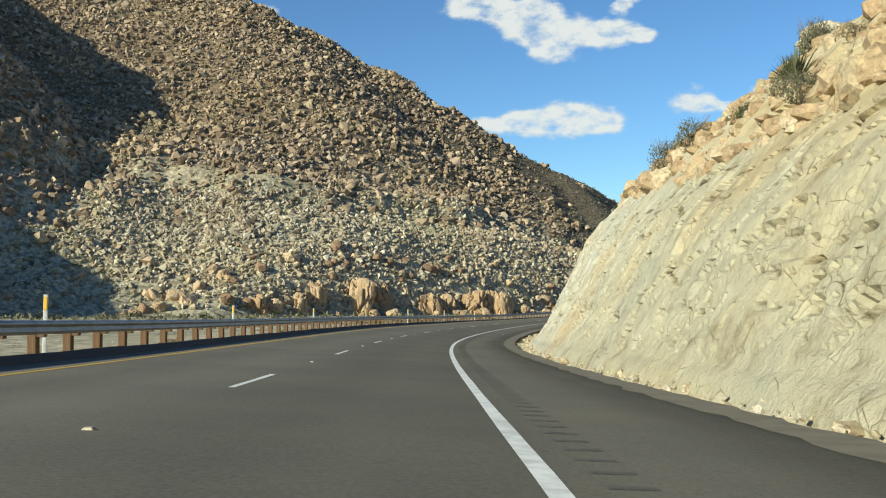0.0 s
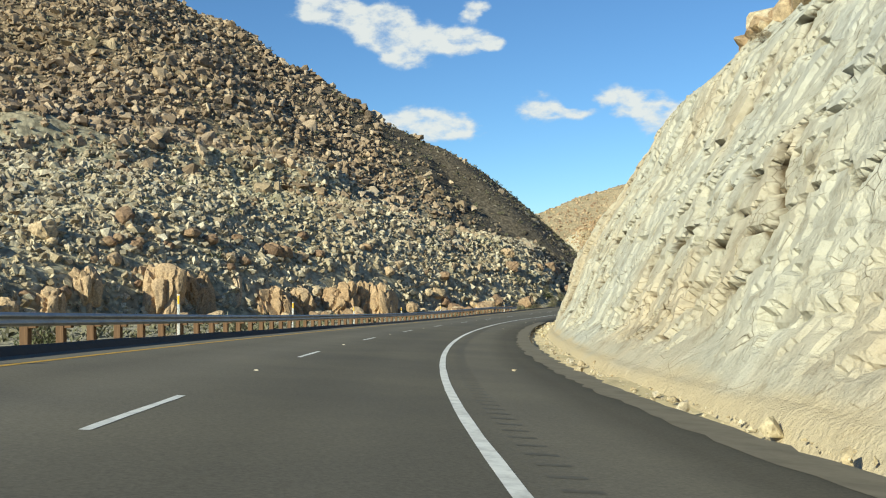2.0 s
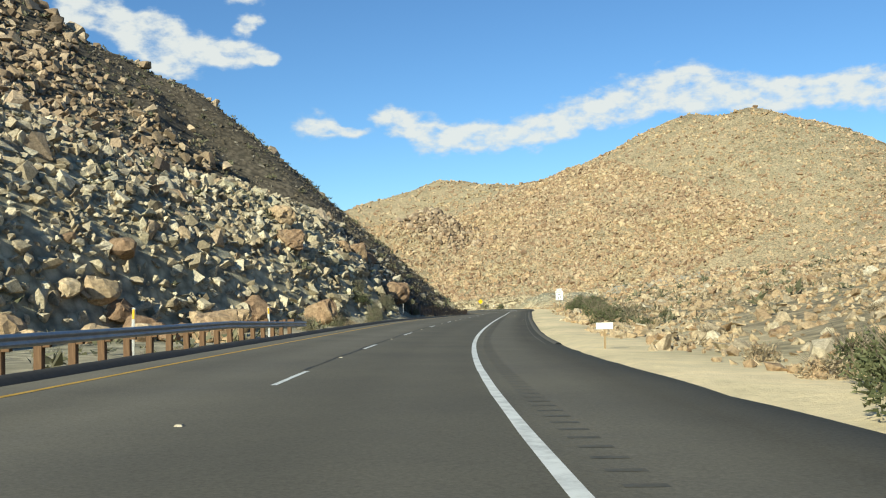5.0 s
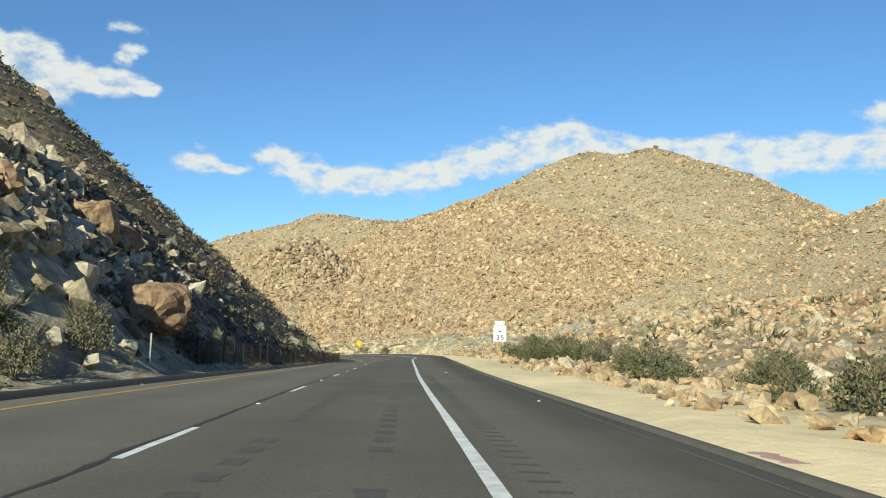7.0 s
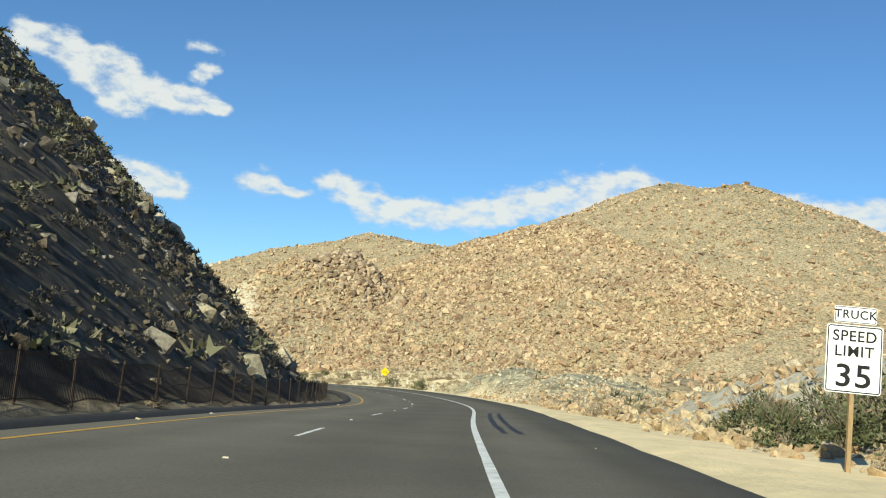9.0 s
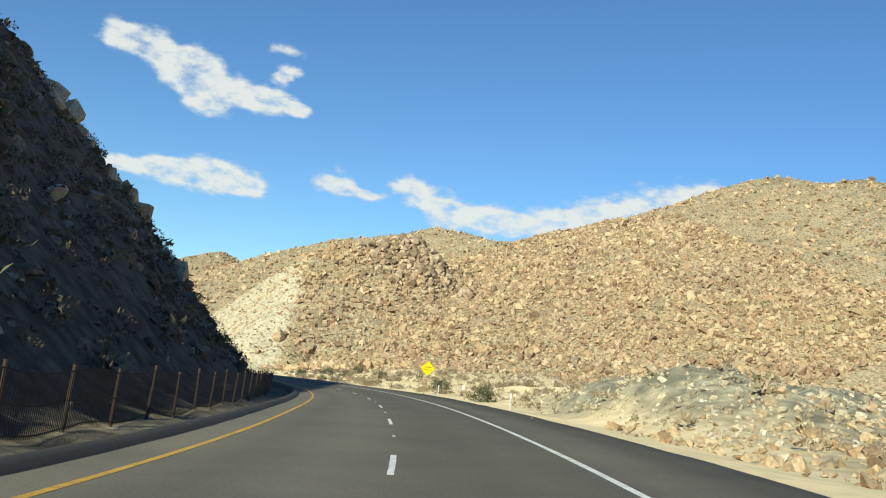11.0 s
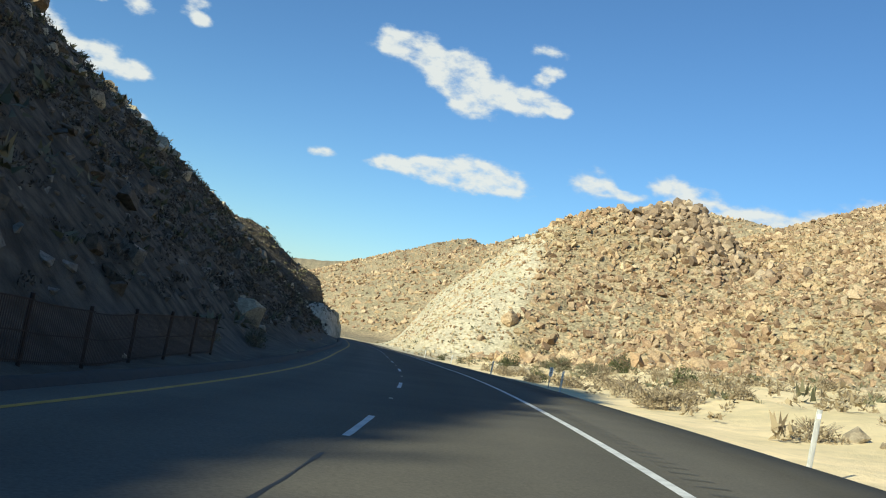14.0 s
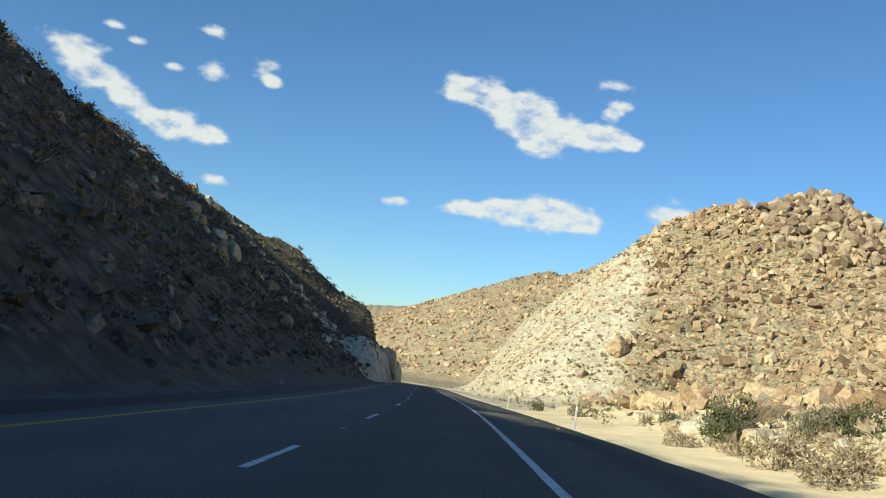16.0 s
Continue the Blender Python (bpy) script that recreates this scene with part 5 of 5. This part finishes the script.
for k in range(76):
    plant_road(pl.choice((4, 5, 6, 7, 4, 5, 6, 2)), pl.uniform(424, 560), 7.0 + 22 * pl.random() ** 1.2, pl.uniform(1.0, 1.9))
for s0, u0, k, size in ((302, 10, 1, 1.6), (306, 11, 2, 2.0), (312, 11.5, 0, 2.2), (318, 12.5, 1, 2.1), (325, 13, 2, 1.8), (322, 10.5, 3, 1.4), (309, 14, 3, 1.9), (332, 12, 0, 1.5), (455, 9.6, 8, 1.2), (470, 13, 3, 1.3), (447, 12, 2, 1.1), (531, 13, 8, 1.5), (526, 14.5, 9, 1.5), (545, 14, 10, 1.2), (560, 12, 3, 1.0), (575, 9, 1, 1.0), (590, 8, 2, 0.9)):
    plant_road(k, s0, u0, size)
for k in range(26):
    plant_road(pl.choice((8, 9, 10, 0, 5, 4)), pl.uniform(232, 282), LEFT_PAVED - pl.uniform(2.6, 8), pl.uniform(0.7, 1.5))
for k in range(30):
    plant_road(pl.choice((4, 5, 6, 7, 0)), pl.uniform(-5, 225), LEFT_PAVED - pl.uniform(1.6, 8), pl.uniform(0.5, 1.0))
for k in range(18):
    plant_road(pl.choice((4, 5, 6, 7, 8)), pl.uniform(285, 600), LEFT_PAVED - pl.uniform(1.8, 5), pl.uniform(0.4, 0.9))
for k in range(64):
    s0, u0 = (pl.uniform(5, 128) if k < 20 else pl.uniform(12, 62)), 10.2 + 18 * pl.random()
    x, y, z = on_cut(s0, u0)
    if s0 < 60 and u0 > 11 or pl.random() < 0.55:
        plant(pl.choice((4, 5, 8, 9, 10, 1, 2)), x, y, z + 0.15, pl.uniform(0.6, 1.25))
# scrub over the slopes
TUFTS = [leaf_tuft(960 + k, 15, 0.5, 0.42, 0.3) for k in range(8)]
p, s_, u_, o_ = pick(rng, 40000, -140, 150, 110, 780, lambda x, y, s, u, o: (u < LEFT_PAVED - 4) * (u > -150) * (0.1 + 0.6 * clump(x, y, 30, 83)))
strew("hill_scrub", TUFTS, p - np.array([0, 0, 0.3]), sizes(rng, len(p), 0.7, 2.2, 2.0), LEAF_OLIVE, rng, "olive scrub dotted over the hillside", "scrub", 0.1, 0.15)
p, s_, u_, o_ = pick(rng, 60000, 60, 640, 170, 860, lambda x, y, s, u, o: (u > 11) * near_side(x, y) * (0.16 + 0.75 * smooth(-0.1, 0.4, fbm(x / 45, y / 45, 3, 203))))
strew("mountain_scrub", TUFTS, p - np.array([0, 0, 0.4]), sizes(rng, len(p), 0.7, 2.0, 2.2), LEAF_OLIVE, rng, "olive scrub dotted over the mountains", "scrub", 0.1, 0.15)
p, s_, u_, o_ = pick(rng, 15000, 20, 280, 150, 640, lambda x, y, s, u, o: (u > 7.5) * (u < 80) * (o < 7) * (s > 152) * np.where((s > 405) & (s < 600), 1.0, 0.22))
strew("dry_brush", TUFTS, p - np.array([0, 0, 0.15]), sizes(rng, len(p), 0.6, 1.5, 2.0), LEAF_DRY, rng, "dry tan brush on the sandy ground", "scrub", 0.1, 0.15)
BRUSH = [leaf_tuft(980 + k, 52, 0.55, 0.45, 0.11) for k in range(6)]
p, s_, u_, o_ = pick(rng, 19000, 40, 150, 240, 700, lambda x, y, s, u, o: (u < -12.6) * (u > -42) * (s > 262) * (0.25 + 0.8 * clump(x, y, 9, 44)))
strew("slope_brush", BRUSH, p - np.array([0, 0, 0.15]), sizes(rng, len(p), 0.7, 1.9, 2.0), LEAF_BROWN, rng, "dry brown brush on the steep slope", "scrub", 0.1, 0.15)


def yucca(seed, x, y, z, size, label="green spiky yucca growing on the rocks"):
    r = random.Random(seed)
    bm = bmesh.new()
    for _ in range(70):
        th, el = r.uniform(0, 2 * math.pi), radians(r.uniform(15, 85))
        d = Vector((math.cos(th) * math.cos(el), math.sin(th) * math.cos(el), math.sin(el)))
        w = d.cross(Vector((0, 0, 1))).normalized() * 0.025
        ln = r.uniform(0.6, 1.0)
        a, b = bm.verts.new(d * 0.05 - w), bm.verts.new(d * 0.05 + w)
        c, e = bm.verts.new(d * ln * 0.6 + w * 0.8 + Vector((0, 0, -0.02))), bm.verts.new(d * ln * 0.6 - w * 0.8 + Vector((0, 0, -0.02)))
        t = bm.verts.new(d * ln - Vector((0, 0, 0.08)))
        bm.faces.new((a, b, c, e))
        bm.faces.new((e, c, t))
    bmesh.ops.scale(bm, vec=(size,) * 3, verts=bm.verts)
    ob = part("yucca", bm, LEAF_GREEN)
    ob.matrix_world = pose(x, y, z)
    return tagged(ob, label, "yucca", group="yuccas")


for k, (s0, u0, sz) in enumerate(((31, 12.0, 1.5), (33, 12.6, 1.2), (57, 11.2, 0.9), (30, 16, 1.0), (80, 12, 0.9))):
    x, y, z = on_cut(s0, u0)
    yucca(k, x, y, z + 0.2, sz)
for k, (s0, u0, sz) in enumerate(((250, -24, 1.2), (262, -22, 1.0), (475, -44, 1.4), (500, -45, 1.5), (520, -46, 1.2), (560, -47, 1.6), (455, -45, 1.3))):
    x, y, _ = road_point(s0, u0, 0)
    yucca(20 + k, x, y, float(ground_at(np.array([x]), np.array([y]))[0]), sz, "dark yucca standing on the crest of the slope" if k > 1 else "green spiky yucca growing on the rocks")

# ---- guard rail on the left ----
def heading(s0):
    i = int(np.clip(np.searchsorted(S, s0), 0, len(S) - 1))
    return math.degrees(math.atan2(-TAN[i, 0], TAN[i, 1]))


def rail_u(s):
    return np.interp(s, [-60, 110, 160, 215], [-9.15, -9.2, -9.9, -10.4])


W_BEAM = [(0.0, 0.31), (0.035, 0.295), (0.08, 0.25), (0.08, 0.215), (0.02, 0.175), (0.02, 0.135), (0.08, 0.095), (0.08, 0.06), (0.035, 0.015), (0.0, 0.0)]
guard_rail = tagged(new("guard_rail", None), "long dull steel guard rail on brown wooden posts", "guard rail")
g0 = road_point(60.0, -9.2, 0)
for k in range(68):
    a = -42 + 3.81 * k
    if a > 212:
        break
    ss = np.linspace(a, a + 3.83, 6)
    prof = np.array(W_BEAM + [(d - 0.012, h) for d, h in W_BEAM[::-1]])
    drop = np.interp(ss, [198, 214], [0, 0.35])
    P = np.stack([road_point(ss, rail_u(ss) + d, 0.0) + np.stack([0 * ss, 0 * ss, 0.47 + h - drop], -1) for d, h in prof], 1)
    n = len(prof)
    F = [[i * n + j, i * n + (j + 1) % n, (i + 1) * n + (j + 1) % n, (i + 1) * n + j] for i in range(5) for j in range(n)]
    me = fast_mesh("rail_panel", P.reshape(-1, 3), F, [GALV], flat=False)
    ob = new("rail_panel", me)
    ob.parent = guard_rail
bm = bmesh.new()
box(bm, (0.2, 0.2, 1.05), (0, 0, 0.22), 0.012)
post_me = bpy.data.meshes.new("post")
bm.to_mesh(post_me)
bm.free()
post_me.materials.append(WOOD_POST)
bm = bmesh.new()
box(bm, (0.18, 0.16, 0.36), (0, 0, 0.62), 0.01)
block_me = bpy.data.meshes.new("spacer_block")
bm.to_mesh(block_me)
bm.free()
block_me.materials.append(WOOD_POST)
for k in range(134):
    a = -41 + 1.905 * k
    if a > 211:
        break
    x, y, z = road_point(a, rail_u(a) - 0.3, 0)
    for nm, me, du in (("post", post_me, -0.29), ("spacer_block", block_me, -0.105)):
        x, y, z = road_point(a, rail_u(a) + du, -0.03)
        ob = new(nm, me)
        ob.matrix_world = pose(x, y, z - (0.1 if a > 206 else 0) + random.uniform(-0.015, 0.015), random.uniform(-1.5, 1.5), random.uniform(-1.5, 1.5), heading(a))
        ob.parent = guard_rail


# ---- delineators ----
def delineator(s0, u0, tall, amber, label):
    root = new("delineator", None)
    bm = bmesh.new()
    w = 0.055
    made = [bm.verts.new((math.sin(t) * w, -0.02 * math.cos(t * 1.0) + 0.02, z)) for z in (-0.15, tall - 0.05, tall) for t in np.linspace(-1.3, 1.3, 6)]
    for r in range(2):
        for c in range(5):
            bm.faces.new([made[r * 6 + c], made[r * 6 + c + 1], made[r * 6 + 7 + c], made[r * 6 + 6 + c]])
    bmesh.ops.solidify(bm, geom=bm.faces, thickness=0.008)
    part("paddle", bm, PLASTIC_WHITE, root)
    bm = bmesh.new()
    box(bm, (0.075, 0.006, 0.3 if amber else 0.1), (0, -0.012, tall - (0.2 if amber else 0.12)), 0.003)
    part("reflector", bm, AMBER if amber else SIGN_WHITE, root, "amber reflector strip" if amber else "pale reflector strip")
    x, y, z = road_point(s0, u0, 0)
    gz = float(ground_at(np.array([x]), np.array([y]))[0])
    root.matrix_world = pose(x, y, max(gz, z - 0.25), random.uniform(-2, 2), random.uniform(-2.5, 2.5), heading(s0))
    return tagged(root, label, "delineator", group="delineators")


for a in (2, 20.5, 39, 58.3, 77.5, 96, 114, 131.5, 150, 168.5, 188, 206):
    delineator(a, float(rail_u(a)) - 0.3, 1.6, True, "white delineator post with amber strip behind the rail")
for a, u0 in ((405, 3.8), (431.5, 3.6), (462, 4.0), (490.6, 4.4), (513, 4.0), (545, 4.0), (578, 4.0)):
    delineator(a, u0, 1.18, False, "plain white delineator post beside the shoulder")

# a thin steel marker on the left
mk = new("marker_post", None)
bm = bmesh.new()
box(bm, (0.07, 0.03, 1.5), (0, 0, 0.6), 0.004)
part("stake", bm, GALV, mk)
x, y, _ = road_point(264, -11.2, 0)
mk.matrix_world = pose(x, y, float(ground_at(np.array([x]), np.array([y]))[0]), 1, 2, heading(264))
tagged(mk, "thin grey steel marker stake in the verge", "marker post")

# ---- catch fence on the left ----
fence = tagged(new("catch_fence", None), "rusty brown wire catch fence on steel posts", "fence")
fence_u = lambda s: np.interp(s, [270, 300, 385, 480], [-11.6, -11.2, -10.3, -10.6])
bm = bmesh.new()
bmesh.ops.create_cone(bm, cap_ends=True, segments=8, radius1=0.045, radius2=0.045, depth=1.6, matrix=Matrix.Translation((0, 0, 0.6)))
fpost_me = bpy.data.meshes.new("fence_post")
bm.to_mesh(fpost_me)
bm.free()
fpost_me.materials.append(RUST)
fs = np.arange(274, 482, 3.2)
for k, a in enumerate(fs):
    x, y, z = road_point(a, fence_u(a), 0)
    gz = float(ground_at(np.array([x]), np.array([y]))[0])
    ob = new("fence_post", fpost_me)
    ob.matrix_world = pose(x, y, gz, random.uniform(-2, 2), random.uniform(-2, 2), 0)
    ob.parent = fence
    if k + 1 == len(fs):
        break
    V, F = [], []
    b = fs[k + 1]
    wires = np.linspace(a, b, 34)
    for w in wires[:-1]:
        for da, h in ((0.0, 0.06), (0.052, 0.06), (0.052, 1.27), (0.0, 1.27)):
            q = road_point(w + da, fence_u(w + da) + 0.05, 0)
            qz = gz + (float(ground_at(np.array([q[0]]), np.array([q[1]]))[0]) - gz) * 0.9
            V.append((q[0], q[1], qz + h))
        n = len(V)
        F.append([n - 4, n - 3, n - 2, n - 1])
    for h in (0.1, 0.65, 1.25):
        for w0, w1 in zip(np.linspace(a, b, 5)[:-1], np.linspace(a, b, 5)[1:]):
            for ww, dh in ((w0, 0), (w1, 0), (w1, 0.03), (w0, 0.03)):
                q = road_point(ww, fence_u(ww) + 0.06, 0)
                qz = gz + (float(ground_at(np.array([q[0]]), np.array([q[1]]))[0]) - gz) * 0.9
                V.append((q[0], q[1], qz + h + dh))
            n = len(V)
            F.append([n - 4, n - 3, n - 2, n - 1])
    ob = new("mesh_panel", fast_mesh("mesh_panel", np.array(V), F, [RUST]))
    ob.parent = fence


# ---- signs ----
def lettering(text, size, mat, parent, at, wide=1.0):
    cu_ = bpy.data.curves.new("lettering", "FONT")
    cu_.body, cu_.size, cu_.align_x, cu_.align_y, cu_.extrude = text, size, "CENTER", "CENTER", 0.002
    cu_.space_character = 1.08
    cu_.offset = 0.012 * size
    tmp = new("lettering_curve", cu_)
    bpy.context.view_layer.update()
    me = bpy.data.meshes.new_from_object(tmp.evaluated_get(bpy.context.evaluated_depsgraph_get()))
    bpy.data.objects.remove(tmp)
    me.materials.clear()
    me.materials.append(mat)
    me.name = "lettering"
    ob = new("lettering", me)
    ob.parent = parent
    ob.matrix_local = pose(*at, 90, 0, 0) @ Matrix.Diagonal((wide, 1, 1, 1))
    return ob


def plate(bm, w, h, t, y, cz, corner, turn=0.0):
    """A rounded flat plate facing -y."""
    pts = []
    for cx, cy, a0 in ((w / 2 - corner, h / 2 - corner, 0), (-w / 2 + corner, h / 2 - corner, 90), (-w / 2 + corner, -h / 2 + corner, 180), (w / 2 - corner, -h / 2 + corner, 270)):
        for k in range(5):
            a = radians(a0 + 22.5 * k)
            pts.append((cx + corner * math.cos(a), cy + corner * math.sin(a)))
    r = radians(turn)
    pts = [(px * math.cos(r) - py * math.sin(r), px * math.sin(r) + py * math.cos(r)) for px, py in pts]
    f = bm.faces.new([bm.verts.new((px, y, py + cz)) for px, py in pts])
    out = bmesh.ops.extrude_face_region(bm, geom=[f])
    bmesh.ops.translate(bm, vec=(0, t, 0), verts=[v for v in out["geom"] if isinstance(v, bmesh.types.BMVert)])
    bmesh.ops.recalc_face_normals(bm, faces=bm.faces)


def border(bm, w, h, line, y, cz, corner, turn=0.0):
    """A thin rounded frame on a plate's face."""
    rings = []
    for inset in (0.0, line):
        pts = []
        c = max(corner - inset, 0.005)
        for cx, cy, a0 in ((w / 2 - inset - c, h / 2 - inset - c, 0), (-w / 2 + inset + c, h / 2 - inset - c, 90), (-w / 2 + inset + c, -h / 2 + inset + c, 180), (w / 2 - inset - c, -h / 2 + inset + c, 270)):
            for k in range(5):
                a = radians(a0 + 22.5 * k)
                pts.append((cx + c * math.cos(a), cy + c * math.sin(a)))
        r = radians(turn)
        rings.append([bm.verts.new((px * math.cos(r) - py * math.sin(r), y, px * math.sin(r) + py * math.cos(r) + cz)) for px, py in pts])
    n = len(rings[0])
    for k in range(n):
        bm.faces.new((rings[0][k], rings[0][(k + 1) % n], rings[1][(k + 1) % n], rings[1][k]))


def sign_root(name, s0, u0, face, lean=0.0):
    root = new(name, None)
    x, y, z = road_point(s0, u0, 0)
    gz = float(ground_at(np.array([x]), np.array([y]))[0])
    root.matrix_world = pose(x, y, gz, 0, lean, heading(s0) + face)
    return root


def facing_sign(root, centre, reach):
    """Height of a panel's centre over its root, and the post that carries it up to reach above the centre."""
    up = centre - root.matrix_world.translation.z
    bm = bmesh.new()
    box(bm, (0.10, 0.12, up + reach + 0.4), (0, 0.075, (up + reach - 0.4) / 2), 0.006)
    part("post", bm, WOOD_SIGN, root, "bleached square timber post")
    return up


speed = sign_root("speed_sign", 311.3, 8.2, -4)
up = facing_sign(speed, -12.6, 1.15)
bm = bmesh.new()
plate(bm, 1.22, 1.52, 0.004, 0.0, up, 0.07)
panel = part("panel", bm, SIGN_WHITE, speed, "white sheet metal panel")
bm = bmesh.new()
border(bm, 1.18, 1.48, 0.026, -0.003, up, 0.065)
part("border", bm, SIGN_BLACK, panel)
lettering("SPEED", 0.34, SIGN_BLACK, panel, (0, -0.004, up + 0.50), 0.98)
lettering("LIMIT", 0.34, SIGN_BLACK, panel, (0, -0.004, up + 0.16), 1.0)
lettering("35", 0.71, SIGN_BLACK, panel, (0, -0.004, up - 0.40), 1.12)
bm = bmesh.new()
plate(bm, 0.92, 0.38, 0.004, 0.0, up + 0.99, 0.04)
top_plate = part("top_plate", bm, SIGN_WHITE, speed, "small white plate above")
bm = bmesh.new()
border(bm, 0.89, 0.35, 0.016, -0.003, up + 0.99, 0.035)
part("border", bm, SIGN_BLACK, top_plate)
lettering("TRUCK", 0.27, SIGN_BLACK, top_plate, (0, -0.004, up + 0.99), 1.0)
tagged(speed, "white truck speed limit sign on a timber post", "road sign")

warn = sign_root("warning_sign", 452.8, 6.8, -3, 1.0)
up = facing_sign(warn, -17.75, 0.1)
bm = bmesh.new()
plate(bm, 1.2, 1.2, 0.004, 0.0, up, 0.05, 45)
panel = part("panel", bm, SIGN_YELLOW, warn, "yellow diamond panel")
bm = bmesh.new()
border(bm, 1.16, 1.16, 0.02, -0.003, up, 0.045, 45)
part("border", bm, SIGN_BLACK, panel)
lettering("SLOW", 0.275, SIGN_BLACK, panel, (0, -0.004, up + 0.15), 1.0)
lettering("TRUCKS", 0.275, SIGN_BLACK, panel, (0, -0.004, up - 0.14), 0.98)
tagged(warn, "yellow diamond slow trucks sign on a timber post", "road sign")

# a white-capped cable marker among the brush, and a small plate further back
cable = sign_root("cable_marker", 450.5, 10.5, 10, 2.0)
bm = bmesh.new()
box(bm, (0.07, 0.05, 0.75), (0, 0, 0.2), 0.006)
part("stake", bm, RUST, cable, "dark steel stake")
bm = bmesh.new()
box(bm, (0.25, 0.07, 0.72), (0, -0.02, 0.72), 0.03)
part("cap", bm, PLASTIC_WHITE, cable, "white plastic cap")
tagged(cable, "white-capped cable marker among dry brush", "marker post")
small_sign = sign_root("small_sign", 194, 4.8, 0)
bm = bmesh.new()
box(bm, (0.06, 0.04, 1.1), (0, 0.03, 0.4), 0.004)
part("post", bm, WOOD_SIGN, small_sign)
bm = bmesh.new()
plate(bm, 0.62, 0.24, 0.004, 0.0, 0.85, 0.02)
part("panel", bm, SIGN_WHITE, small_sign, "small white plate")
tagged(small_sign, "small blank white plate on a low post", "road sign")

mile = sign_root("mile_marker", 496.5, 5.0, 0)
bm = bmesh.new()
box(bm, (0.05, 0.03, 1.3), (0, 0.03, 0.5), 0.004)
part("post", bm, GALV, mile)
bm = bmesh.new()
plate(bm, 0.2, 0.5, 0.003, 0.0, 0.95, 0.02)
panel = part("panel", bm, SIGN_WHITE, mile, "narrow white plate")
for k, w in enumerate((0.1, 0.08, 0.11, 0.07)):
    bm = bmesh.new()
    box(bm, (w, 0.002, 0.05), (0, -0.003, 1.12 - 0.1 * k))
    part("print_bar", bm, SIGN_BLACK, panel)
tagged(mile, "narrow white marker plate on a thin post", "marker sign")

# ---- small things on the road ----
for k in range(-2, 60):
    s0 = DASH0 + PERIOD * k + 1.83 + PERIOD / 2
    bm = bmesh.new()
    made = box(bm, (0.10, 0.1, 0.02), (0, 0, 0.008))
    for v in made:
        if v.co.z > 0.005:
            v.co.x, v.co.y = v.co.x * 0.7, v.co.y * 0.55
    st = part("road_stud", bm, ROCK_PALE)
    x, y, z = road_point(s0, DASHES, 0.003)
    st.matrix_world = pose(x, y, z, 0, 0, heading(s0))
    tagged(st, "small pale reflective stud glued to the asphalt", "road stud", group="road studs")
tagged(ribbon("paint_mark", 236.2, 237.4, 3.75, 0.28, PINK, 0.006, 0.2, 0.2), "faded pink paint mark on the shoulder", "paint mark", kind="structure")
rd = random.Random(23)
for k in range(26):
    s0, u0 = rd.uniform(-5, 560), rd.choice((rd.uniform(1.4, 3.2), rd.uniform(-8.2, -7.6)))
    w = rd.uniform(0.04, 0.11)
    bm = hull_rock(1000 + k, 10)
    bmesh.ops.scale(bm, vec=(w * 1.6, w, w * 0.6), verts=bm.verts)
    st = part("road_stone", bm, ROCK_PALE)
    x, y, z = road_point(s0, u0, w * 0.22)
    st.matrix_world = pose(x, y, z, 0, 0, rd.uniform(0, 360))
    tagged(st, "small pale stone lying on the asphalt shoulder", "stone", group="stones on the road")
